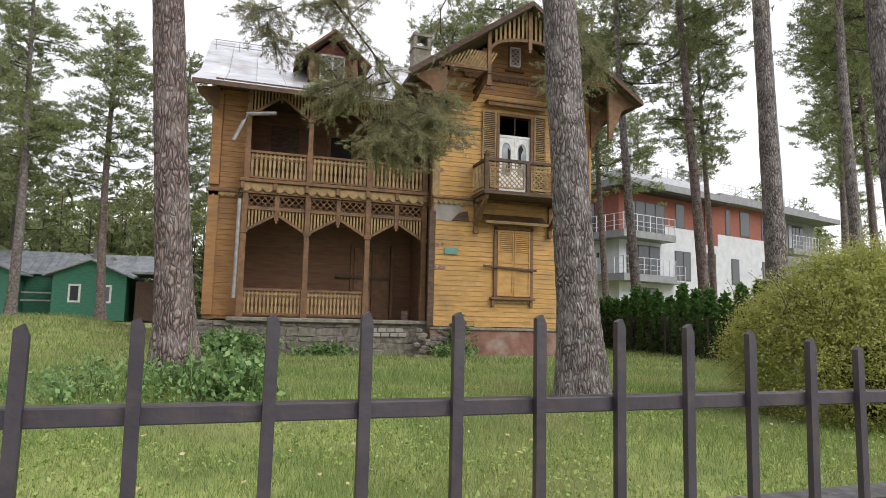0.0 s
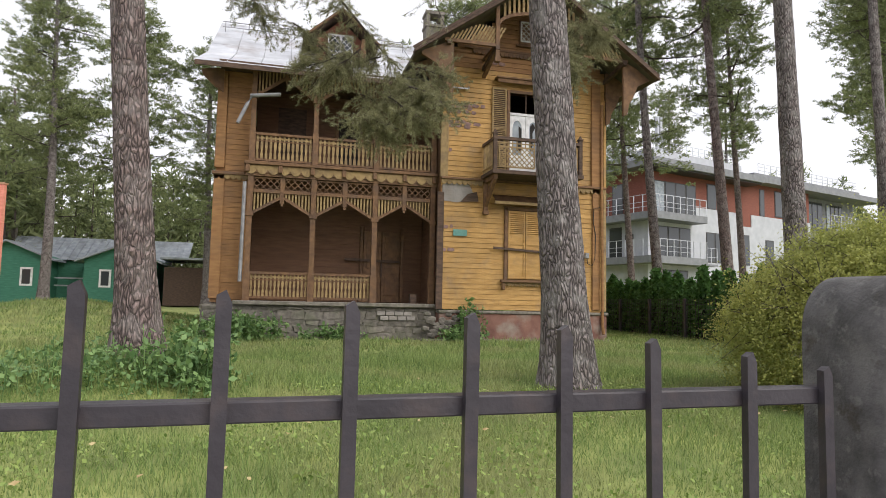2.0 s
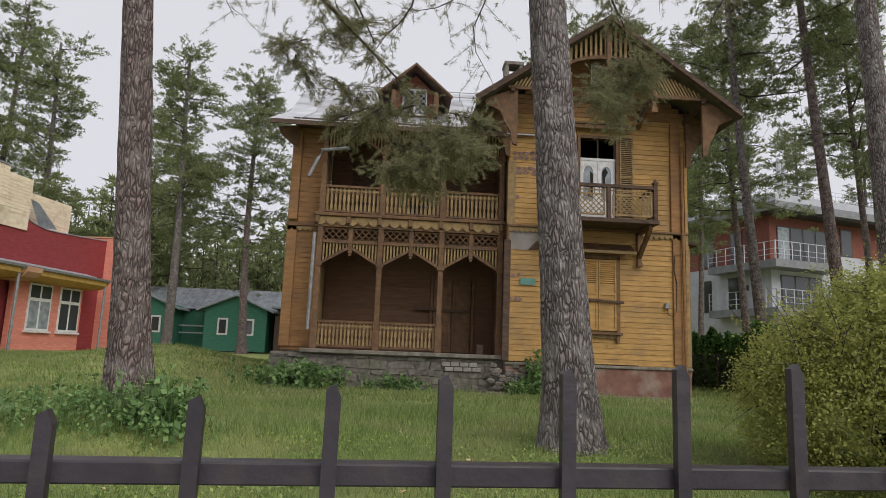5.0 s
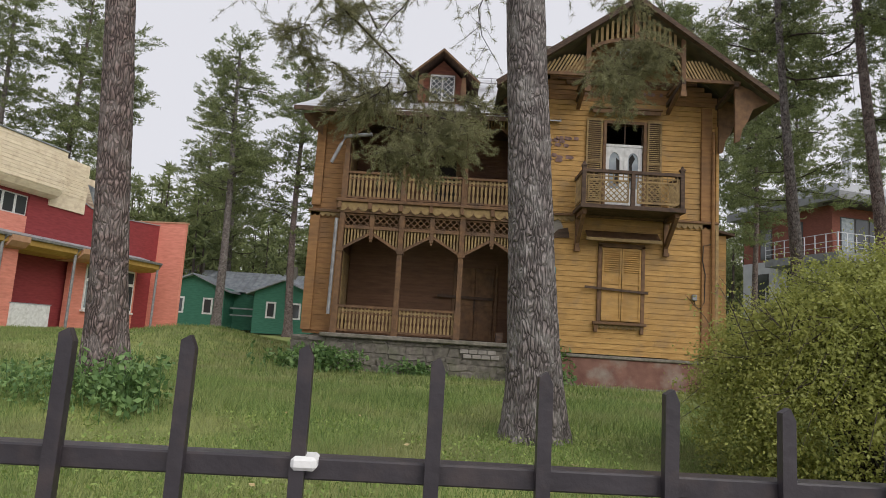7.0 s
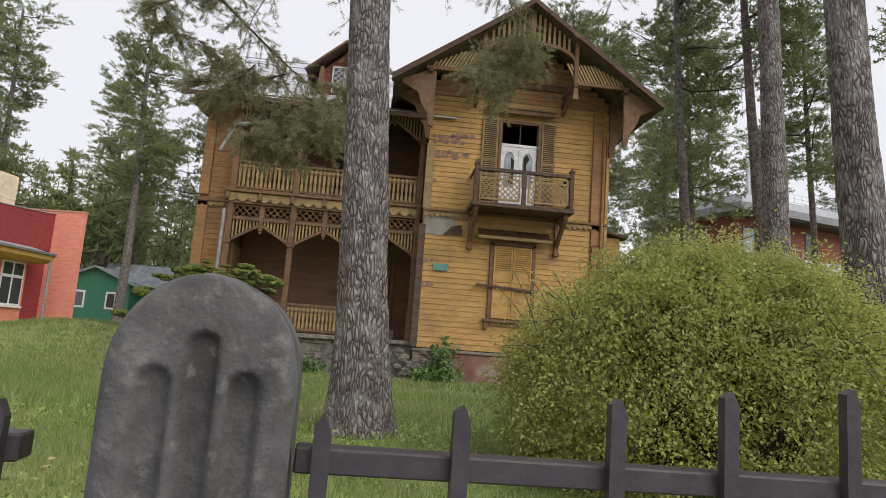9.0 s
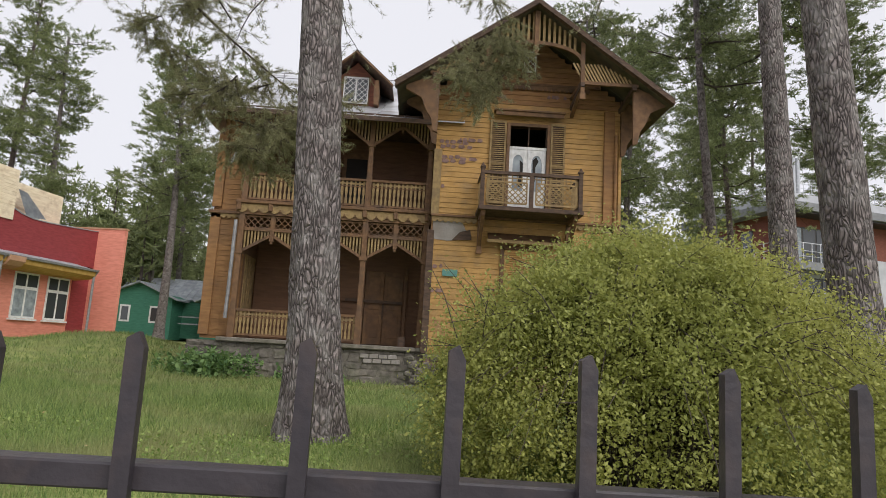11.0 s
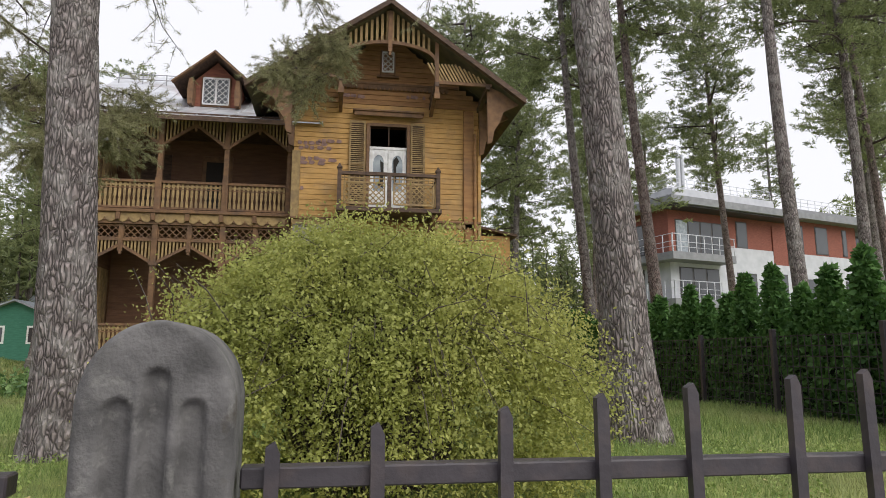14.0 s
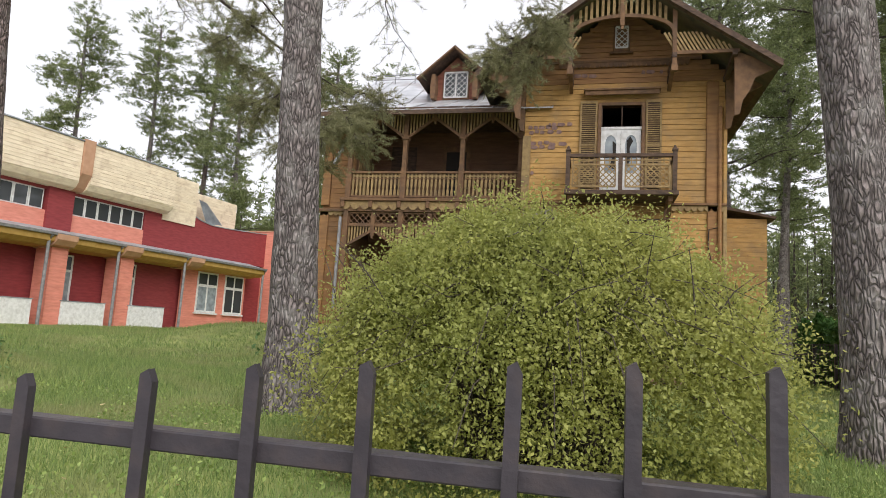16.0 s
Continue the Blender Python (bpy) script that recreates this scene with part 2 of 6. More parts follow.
M_BUSH = leafy("shrub_leaves", (0.30, 0.32, 0.095), (0.50, 0.50, 0.15), 0.5, 0.5, 0.3, (0.30, 0.34, 0.10))
M_WEED = leafy("weed_leaves", (0.09, 0.17, 0.06), (0.24, 0.36, 0.13), 0.5, 0.3)
M_CLOVER = leafy("clover_leaves", (0.14, 0.22, 0.05), (0.34, 0.42, 0.13), 0.55, 0.3)
M_GRASS = leafy("grass_blades", (0.11, 0.18, 0.055), (0.32, 0.40, 0.135), 0.6, 0.35, 0.3, (0.33, 0.32, 0.16))
M_GROUND = surf("lawn_soil", (0.15, 0.185, 0.055), (0.29, 0.32, 0.095), 1.3, 0.95, 0.6, 40, dirt=(0.15, 0.13, 0.05), dscale=0.45, damount=0.6)
M_PAVE = surf("pavement_slabs", (0.22, 0.21, 0.20), (0.30, 0.29, 0.28), 6, 0.9, 0.3, 40, vary=0.08)
M_GREENW = surf("green_painted_boards", (0.035, 0.15, 0.10), (0.055, 0.20, 0.135), 2.0, 0.7, 0.2, 20, (1, 1, 5))
M_PINK = surf("salmon_brick", (0.62, 0.22, 0.16), (0.74, 0.29, 0.22), 2.0, 0.8, 0.3, 30, (1, 1, 5), vary=0.05)
M_RED = surf("deep_red_paint", (0.22, 0.03, 0.035), (0.29, 0.045, 0.05), 2.0, 0.75, 0.2, 30, (1, 1, 5))
M_CREAM = surf("cream_boards", (0.74, 0.62, 0.46), (0.86, 0.75, 0.58), 1.5, 0.75, 0.2, 20, (1, 1, 6), vary=0.05, dirt=(0.40, 0.27, 0.17), dscale=2.0, damount=0.4)
M_OCHEAVE = surf("ochre_eave", (0.42, 0.25, 0.06), (0.52, 0.33, 0.10), 3.0, 0.8, 0.2, 20)
M_GREYROOF = surf("grey_tin_roof", (0.24, 0.26, 0.29), (0.38, 0.41, 0.44), 2.0, 0.55, 0.2, 10, metal=0.2, vary=0.1, dirt=(0.14, 0.15, 0.14), damount=0.5)
M_MODW = surf("white_render", (0.40, 0.41, 0.45), (0.48, 0.49, 0.53), 1.0, 0.8, 0.1, 30)
M_MODR = surf("brick_red_cladding", (0.17, 0.055, 0.04), (0.235, 0.08, 0.055), 2.5, 0.85, 0.3, 30, (1, 1, 4))
M_MODG = surf("grey_fascia", (0.16, 0.165, 0.18), (0.22, 0.225, 0.24), 1.5, 0.6, 0.1, 20)
M_MODD = surf("dark_window_frame", (0.03, 0.028, 0.027), (0.045, 0.04, 0.04), 5, 0.5, 0.0)
M_STEEL = surf("steel_rail", (0.40, 0.41, 0.43), (0.52, 0.53, 0.55), 5, 0.35, 0.0, metal=0.7)

# ---- helpers for meshes ----


def part(name, bm, material, parent=None, label="", smooth=False):
    me = bpy.data.meshes.new(name)
    bm.normal_update()
    bm.to_mesh(me)
    bm.free()
    me.materials.append(material)
    if smooth:
        me.polygons.foreach_set("use_smooth", [True] * len(me.polygons))
    ob = new(name, me)
    if parent:
        ob.parent = parent
    if label:
        ob["label"] = label
    return ob


def arrays(name, verts, faces, material, parent=None, label="", smooth=False):
    """One mesh object from numpy arrays of vertices and equal-sided faces."""
    me = bpy.data.meshes.new(name)
    nv, (nf, k) = len(verts), faces.shape
    me.vertices.add(nv)
    me.vertices.foreach_set("co", np.ascontiguousarray(verts, dtype=np.float32).ravel())
    me.loops.add(nf * k)
    me.loops.foreach_set("vertex_index", np.ascontiguousarray(faces, dtype=np.int32).ravel())
    me.polygons.add(nf)
    me.polygons.foreach_set("loop_start", np.arange(0, nf * k, k, dtype=np.int32))
    if smooth:
        me.polygons.foreach_set("use_smooth", [True] * nf)
    me.update(calc_edges=True)
    me.materials.append(material)
    ob = new(name, me)
    if parent:
        ob.parent = parent
    if label:
        ob["label"] = label
    return ob


def thing(name, label, category, group="", kind=""):
    return tagged(new(name), label, category, group, kind)


def box(bm, x0, x1, y0, y1, z0, z1, m=None):
    vs = [bm.verts.new((x, y, z)) for x in (x0, x1) for y in (y0, y1) for z in (z0, z1)]
    for f in ((0, 1, 3, 2), (4, 6, 7, 5), (0, 4, 5, 1), (2, 3, 7, 6), (0, 2, 6, 4), (1, 5, 7, 3)):
        bm.faces.new([vs[i] for i in f])
    if m is not None:
        bmesh.ops.transform(bm, matrix=m, verts=vs)
    return vs


def boxp(name, x0, x1, y0, y1, z0, z1, mat, parent=None, label="", bevel=0.0, m=None):
    bm = bmesh.new()
    box(bm, x0, x1, y0, y1, z0, z1, m)
    if bevel:
        bmesh.ops.bevel(bm, geom=bm.edges[:], offset=bevel, segments=1, affect="EDGES")
    return part(name, bm, mat, parent, label)


def beam(bm, a, b, w, d, up=(0, 1, 0)):
    """A bar from a to b: w across, d along up."""
    a, b, up = Vector(a), Vector(b), Vector(up)
    t = (b - a).normalized()
    s = t.cross(up).normalized() * w / 2
    u = s.cross(t).normalized() * d / 2
    vs = [bm.verts.new(p + i * s + j * u) for p in (a, b) for i, j in ((-1, -1), (1, -1), (1, 1), (-1, 1))]
    for f in ((0, 3, 2, 1), (4, 5, 6, 7), (0, 1, 5, 4), (1, 2, 6, 5), (2, 3, 7, 6), (3, 0, 4, 7)):
        bm.faces.new([vs[i] for i in f])


def prism(bm, outline, y0, y1):
    """An outline of (x, z) points, extruded from y0 to y1."""
    a = [bm.verts.new((x, y0, z)) for x, z in outline]
    b = [bm.verts.new((x, y1, z)) for x, z in outline]
    bm.faces.new(a)
    bm.faces.new(b[::-1])
    for i in range(len(a)):
        j = (i + 1) % len(a)
        bm.faces.new((a[j], a[i], b[i], b[j]))


def tube(bm, pts, radii, seg=8, cap=True):
    rings = []
    for i, p in enumerate(pts):
        p = Vector(p)
        t = (Vector(pts[min(i + 1, len(pts) - 1)]) - Vector(pts[max(i - 1, 0)])).normalized()
        s = t.cross((0, 0, 1) if abs(t.z) < 0.9 else (1, 0, 0)).normalized()
        u = t.cross(s)
        r = radii[i] if isinstance(radii, (list, tuple)) else radii
        rings.append([bm.verts.new(p + r * (math.cos(k) * s + math.sin(k) * u)) for k in (2 * math.pi * n / seg for n in range(seg))])
    for a, b in zip(rings, rings[1:]):
        for n in range(seg):
            bm.faces.new((a[n], a[(n + 1) % seg], b[(n + 1) % seg], b[n]))
    if cap:
        bm.faces.new(rings[0][::-1])
        bm.faces.new(rings[-1])


def smooth01(v):
    v = np.clip(v, 0, 1)
    return v * v * (3 - 2 * v)


def ground_z(x, y):
    """Lawn height: flat near the fence, a mound rising far off on one side."""
    x, y = np.asarray(x, float), np.asarray(y, float)
    z = 0.50 + 0.10 * smooth01((y - 3) / 5) - 0.12 * smooth01((y - 10) / 8)
    z = z + 0.2 * smooth01((y - 18) / 16) * smooth01((1.0 - x) / 8)
    z = z + 0.82 * np.exp(-((x + 6.5) ** 2 / 14 + (y - 27) ** 2 / 20)) + 0.35 * np.exp(-(((x + 0.7) ** 2 + (y - 8.8) ** 2) / 1.2))
    return z + 0.03 * np.sin(1.3 * x + 0.7 * y) * np.cos(0.9 * y - 0.4 * x)


# ---- ground ----
gx = np.concatenate([np.linspace(-900, -40, 14)[:-1], np.linspace(-40, 60, 134), np.linspace(60, 900, 14)[1:]])
gy = np.concatenate([np.linspace(1.95, 40, 90), np.linspace(40, 110, 40)[1:], np.linspace(110, 1500, 12)[1:]])
GX, GY = np.meshgrid(gx, gy, indexing="ij")
GV = np.stack([GX, GY, ground_z(GX, GY)], -1).reshape(-1, 3)
ni, nj = len(gx), len(gy)
ids = np.arange(ni * nj).reshape(ni, nj)
GF = np.stack([ids[:-1, :-1], ids[1:, :-1], ids[1:, 1:], ids[:-1, 1:]], -1).reshape(-1, 4)
ground = tagged(arrays("ground", GV, GF, M_GROUND, smooth=True), "rough mown lawn with bare mossy patches", "lawn", kind="structure")
pavement = tagged(boxp("pavement", -900, 900, -400, 1.72, -0.3, 0.0, M_PAVE), "grey pavement along the fence", "pavement", kind="structure")

# ---- the old wooden villa ----
house = thing("villa", "weathered yellow wooden two-storey villa with carved verandahs", "house")
X0, X1, YF = 5.62, 11.15, 19.93      # gabled block: sides and front
GYF, GYB = 20.43, 22.5               # gallery: front and back wall
ZP, ZG, ZC = 1.42, 5.62, 8.35        # plinth top, gallery floor, eave height
RIDGE_X, RIDGE_Z, EAVE_Z = 8.30, 11.56, 8.85

# plinths
boxp("plinth", X0, X1 + 0.06, YF - 0.05, 28, -0.2, ZP - 0.12, M_REDPLASTER, house, "peeling red-brown plaster plinth", 0.02)
boxp("plinth_ledge", X0 - 0.02, X1 + 0.1, YF - 0.1, YF + 0.3, ZP - 0.12, ZP - 0.03, M_MORTAR, house, "", 0.02)
boxp("verandah_plinth", -1.2, X0, 20.32, 28, -0.2, ZP + 0.02, M_MORTAR, house, "old stone and mortar plinth")
boxp("verandah_floor", -0.35, X0, 20.16, GYB, ZP + 0.02, 1.56, M_MORTAR, house, "grey worn verandah floor edge", 0.02)
boxp("footing", X0 - 0.5, X1 + 0.2, YF - 0.22, YF + 0.2, -0.1, 0.52, M_MORTAR, house, "", 0.03)

# shell behind the boards, open at the balcony door
DX0, DX1, DZ0, DZ1 = 7.82, 8.94, 5.62, 8.32
for x0, x1, z0, z1 in ((X0, DX0, ZP, 9.0), (DX1, X1, ZP, 9.0), (DX0, DX1, ZP, DZ0), (DX0, DX1, DZ1, 9.0)):
    boxp("wall", x0, x1, YF + 0.03, YF + 0.2, z0, z1, M_OCHRE, house)
boxp("side_wall", X1 - 0.2, X1, YF + 0.2, 31.3, ZP, 9.0, M_YELLOW, house)
boxp("side_wall", X0, X0 + 0.2, YF + 0.2, 28, ZP, 9.0, M_INNER, house)
# unseen room surfaces, coloured near-black so the interior reads as unlit
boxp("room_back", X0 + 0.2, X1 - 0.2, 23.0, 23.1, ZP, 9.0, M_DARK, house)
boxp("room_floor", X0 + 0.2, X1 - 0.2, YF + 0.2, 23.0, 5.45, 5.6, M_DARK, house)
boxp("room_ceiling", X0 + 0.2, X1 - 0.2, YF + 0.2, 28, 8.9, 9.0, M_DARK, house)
bm = bmesh.new()
# gable in the darker ochre: shade below the roof overhang put into colour
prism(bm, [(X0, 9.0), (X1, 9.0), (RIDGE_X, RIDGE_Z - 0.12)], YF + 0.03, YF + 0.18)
part("gable_wall", bm, M_OCHRE, house, "ochre gable boards coloured darker for the roof shade")


def slope_z(x):
    return RIDGE_Z - abs(x - RIDGE_X) * (RIDGE_Z - EAVE_Z) / 3.87


# weatherboards of the gabled block, cut round door and decorated corners
PITCH = 0.158
row = 0
z = ZP
while z < 11.3:
    lo, hi = X0, X1
    if z > 9.0:
        half = max(0.0, (RIDGE_Z - 0.2 - z - PITCH) * 3.87 / (RIDGE_Z - EAVE_Z))
        lo, hi = max(X0, RIDGE_X - half), min(X1, RIDGE_X + half)
    spans = [(lo, hi)]
    if z + PITCH > DZ0 and z < DZ1:
        spans = [(lo, DX0 - 0.08), (DX1 + 0.08, hi)]
    if 4.72 < z < 5.2:
        spans = [(X0 + 0.95 + 0.22 * math.sin(5 * z), hi)]
    for a, b in spans:
        if b - a < 0.1:
            continue
        cuts = [a] + ([random.uniform(a + 1, b - 1)] if b - a > 3 else []) + [b]
        for c, d in zip(cuts, cuts[1:]):
            bm = bmesh.new()
            e = random.uniform(-0.004, 0.006)
            vs = [bm.verts.new(p) for p in ((c + 0.002, YF - 0.004 + e, z), (d - 0.002, YF - 0.004 + e, z), (d - 0.002, YF + 0.012, z + PITCH - 0.006), (c + 0.002, YF + 0.012, z + PITCH - 0.006), (c + 0.002, YF + 0.03, z), (d - 0.002, YF + 0.03, z))]
            bm.faces.new(vs[:4])
            bm.faces.new((vs[4], vs[5], vs[1], vs[0]))
            # above the eave the boards turn darker, roof shade included in their colour
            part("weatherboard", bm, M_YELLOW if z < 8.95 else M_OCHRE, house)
    z += PITCH
# bare patch where boards have fallen away
bm = bmesh.new()
prism(bm, [(X0 + 0.05, 4.74), (X0 + 0.5, 4.70), (X0 + 1.1, 4.78), (X0 + 1.05, 5.0), (X0 + 0.9, 5.28), (X0 + 0.05, 5.3)], YF - 0.004, YF + 0.03)
part("bare_plaster_patch", bm, M_PLASTER, house, "bare grey plaster where boards have fallen")
bm = bmesh.new()
prism(bm, [(X0 + 0.62, 4.72), (X0 + 1.2, 4.76), (X0 + 1.15, 5.06), (X0 + 0.85, 4.98)], YF - 0.03, YF - 0.008)
part("broken_board", bm, M_DARKWOOD, house, "broken dark boards")
M_FLAKE = surf("flaked_board", (0.16, 0.10, 0.09), (0.30, 0.19, 0.17), 8, 0.9, 0.3, 30)
for x0, x1, zz in ((5.72, 6.55, 7.66), (5.75, 6.7, 7.52), (6.3, 6.95, 7.74), (5.78, 6.45, 7.2), (5.8, 6.6, 7.06), (6.35, 6.75, 7.16), (5.72, 6.1, 3.9), (5.7, 6.05, 3.2), (5.7, 6.0, 6.3), (7.0, 7.6, 9.2), (8.9, 9.5, 9.25)):
    x = x0
    while x < x1 - 0.06:
        w = random.uniform(0.10, 0.26)
        bm = bmesh.new()
        j = random.uniform(-0.02, 0.02)
        prism(bm, [(x, zz + j), (x + w * 0.7, zz - 0.02 + j), (x + w, zz + 0.03 + j), (x + w * 0.8, zz + 0.09 + j), (x + 0.02, zz + 0.10 + j)], YF - 0.018, YF - 0.006)
        part("flaking_board", bm, M_FLAKE, house)
        x += w * random.uniform(0.9, 1.5)



def scallops(name, x0, x1, ztop, drop, step, y0, y1, mat, parent):
    """A hanging board with a scalloped lower edge."""
    n = max(1, round((x1 - x0) / step))
    s = (x1 - x0) / n
    pts = [(x0, ztop), (x0, ztop - drop * 0.45)]
    for i in range(n):
        for k in range(1, 7):
            pts.append((x0 + s * (i + k / 6), ztop - drop * (0.45 + 0.55 * abs(math.sin(math.pi * k / 6)) ** 0.7)))
    pts.append((x1, ztop))
    bm = bmesh.new()
    prism(bm, pts, y0, y1)
    bm.normal_update()
    bmesh.ops.triangulate(bm, faces=[f for f in bm.faces if len(f.verts) > 4])
    return part(name, bm, mat, parent)


boxp("belt_course", X0 - 0.02, X1 + 0.03, YF - 0.11, YF + 0.02, 5.40, 5.47, M_TRIM, house, "", 0.01)
scallops("scalloped_board", X0, 6.95, 5.40, 0.16, 0.17, YF - 0.06, YF - 0.03, M_TRIMY, house)
scallops("scalloped_board", 9.75, X1, 5.40, 0.16, 0.17, YF - 0.06, YF - 0.03, M_TRIMY, house)
scallops("scalloped_board", 6.55, 10.2, 9.62, 0.16, 0.13, YF - 0.07, YF - 0.04, M_TRIM, house)
boxp("gable_belt", 6.3, 10.5, YF - 0.09, YF + 0.0, 9.62, 9.68, M_TRIM, house)
boxp("corner_board", X0 - 0.04, X0 + 0.2, YF - 0.05, YF + 0.06, 5.47, 7.45, M_TRIMY, house, "", 0.01)
boxp("corner_board", X0 - 0.1, X0 + 0.1, YF - 0.03, YF + 0.06, ZP, 5.0, M_DARKWOOD, house, "split dark corner post", 0.01)
boxp("pilaster", 10.66, 10.98, YF - 0.07, YF + 0.02, 5.47, 8.95, M_OCHRE, house, "", 0.012)
boxp("pilaster", 10.70, 10.96, YF - 0.06, YF + 0.02, ZP + 0.05, 5.40, M_OCHRE, house, "", 0.012)
boxp("corner_board", X1 - 0.05, X1 + 0.05, YF - 0.04, YF + 0.12, ZP, 5.40, M_TRIMY, house, "", 0.01)
boxp("corner_board", X1 - 0.05, X1 + 0.05, YF - 0.04, YF + 0.12, 5.47, 8.4, M_YELLOW, house, "", 0.01)

# gabled roof: two slopes of thick boarding with tin strips
for side in (-1, 1):
    for n in range(10):
        ya, yb = 18.5 + 1.4 * n, 18.5 + 1.4 * (n + 1) - 0.02
        xe, ze = RIDGE_X + side * 3.88, EAVE_Z - 0.05
        bm = bmesh.new()
        vs = []
        for y in (ya, yb):
            vs += [bm.verts.new(p) for p in ((RIDGE_X, y, RIDGE_Z), (xe, y, ze), (xe, y, ze - 0.1), (RIDGE_X, y, RIDGE_Z - 0.12))]
        for f in ((0, 1, 2, 3), (7, 6, 5, 4), (0, 4, 5, 1), (1, 5, 6, 2), (2, 6, 7, 3), (3, 7, 4, 0)):
            bm.faces.new([vs[i] for i in f])
        part("roof_sheet", bm, M_OLDROOF, house)
    bm = bmesh.new()
    beam(bm, (RIDGE_X, 18.46, RIDGE_Z - 0.08), (RIDGE_X + side * 3.92, 18.46, EAVE_Z - 0.13), 0.06, 0.26)
    beam(bm, (RIDGE_X, 18.42, RIDGE_Z + 0.03), (RIDGE_X + side * 3.94, 18.42, EAVE_Z - 0.02), 0.09, 0.05)
    part("bargeboard", bm, M_DARKWOOD, house, "dark weathered bargeboard")
    # eave brackets in profile
    for yb in (18.75, 19.86):
        xw = X0 if side < 0 else X1
        bm = bmesh.new()
        pts = [(xw, 7.55), (xw + side * 0.13, 7.6), (xw + side * 0.2, 7.95), (xw + side * 0.36, 8.2), (xw + side * 0.5, 8.55), (xw + side * 0.95, 8.78), (xw + side * 0.95, 8.9), (xw, 9.3)]
        prism(bm, pts if side < 0 else pts[::-1], yb - 0.05, yb + 0.05)
        part("eave_bracket", bm, M_TRIM, house)
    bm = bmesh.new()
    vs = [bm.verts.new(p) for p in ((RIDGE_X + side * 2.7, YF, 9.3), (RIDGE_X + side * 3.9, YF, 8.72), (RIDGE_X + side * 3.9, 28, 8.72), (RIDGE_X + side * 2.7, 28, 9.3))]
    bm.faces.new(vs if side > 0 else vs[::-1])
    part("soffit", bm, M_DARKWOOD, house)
    # slanted slat panel between the roof edge and a tie
    bm = bmesh.new()
    xa, xb = RIDGE_X + side * 1.36, RIDGE_X + side * 2.85
    beam(bm, (xa, 18.66, 9.28), (xb + side * 0.12, 18.66, 9.28), 0.08, 0.09, (0, 0, 1))
    part("tie_beam", bm, M_TRIM, house)
    for k in range(15):
        x = xa + (xb - xa) * (k + 0.4) / 15
        top = slope_z(x) - 0.12
        if top - 9.32 > 0.04:
            bm = bmesh.new()
            dx = min(0.55, top - 9.32) * 0.55 * side
            beam(bm, (x, 18.68, 9.32), (max(min(x - dx, RIDGE_X + 2.8), RIDGE_X - 2.8), 18.68, min(top, 9.32 + abs(dx) / 0.55)), 0.055, 0.02)
            part("gable_slat", bm, M_TRIMY, house)
    bm = bmesh.new()
    beam(bm, (xa, 18.66, 8.92), (xa, 18.66, slope_z(xa) - 0.1), 0.11, 0.10)
    beam(bm, (xa, 18.66, 8.78), (xa, 18.66, 8.95), 0.16, 0.14)
    beam(bm, (xa, 18.7, 9.3), (xa, YF, 9.3), 0.10, 0.10, (0, 0, 1))
    beam(bm, (xa, 18.72, 9.2), (xa, YF, 8.75), 0.10, 0.10, (0, 0, 1))
    part("hanging_post", bm, M_TRIM, house)
    for x in (xa, xb):
        bm = bmesh.new()
        beam(bm, (x, 18.6, 9.22), (x, YF, 9.0), 0.12, 0.14, (0, 0, 1))
        part("purlin_end", bm, M_DARKWOOD, house)
# arch between the hanging posts, with slats above it
arc = []
for k in range(17):
    a = math.pi * k / 16
    arc.append((RIDGE_X - 1.36 * math.cos(a), 9.78 + 0.62 * math.sin(a) ** 0.8))
bm = bmesh.new()
for (xa, za), (xb, zb) in zip(arc, arc[1:]):
    beam(bm, (xa, 18.66, za), (xb, 18.66, zb), 0.10, 0.08)
part("gable_arch", bm, M_TRIM, house, "curved carved gable arch")
for k in range(16):
    x = RIDGE_X - 1.2 + 2.4 * (k + 0.5) / 16
    zb = 9.83 + 0.62 * math.sin(math.acos(max(-1, min(1, (RIDGE_X - x) / 1.36)))) ** 0.8
    if slope_z(x) - 0.14 > zb + 0.05:
        bm = bmesh.new()
        beam(bm, (x, 18.68, zb), (x, 18.68, slope_z(x) - 0.12), 0.075, 0.02)
        part("gable_slat", bm, M_TRIMY, house)
bm = bmesh.new()
beam(bm, (RIDGE_X, 18.64, 10.1), (RIDGE_X, 18.64, 11.35), 0.12, 0.10)
beam(bm, (RIDGE_X, 18.64, 10.0), (RIDGE_X, 18.64, 10.12), 0.07, 0.08)
part("king_post", bm, M_TRIM, house)


def lattice(name, x0, x1, y, z0, z1, mat, parent, nx=4, t=0.022, m=None):
    """Crossed laths in a frame."""
    bm = bmesh.new()
    w, h = x1 - x0, z1 - z0
    s = w / nx
    k = -h
    step = s
    n0 = -int(h / step) - 1
    for i in range(n0, nx + 1):
        for sgn in (1, -1):
            a = x0 + i * step
            p, q = a, a + h
            zp, zq = z0, z1
            if p < x0:
                zp += x0 - p
                p = x0
            if q > x1:
                zq -= q - x1
                q = x1
            if q - p > 0.02:
                if sgn < 0:
                    p, q = x0 + x1 - p, x0 + x1 - q
                beam(bm, (p, y + 0.006 * sgn, zp), (q, y + 0.006 * sgn, zq), t, 0.012)
    beam(bm, (x0, y, z0), (x1, y, z0), 0.045, 0.035)
    beam(bm, (x0, y, z1), (x1, y, z1), 0.045, 0.035)
    beam(bm, (x0, y, z0), (x0, y, z1), 0.035, 0.035)
    beam(bm, (x1, y, z0), (x1, y, z1), 0.035, 0.035)
    if m is not None:
        bmesh.ops.transform(bm, matrix=m, verts=bm.verts[:])
    return part(name, bm, mat, parent)


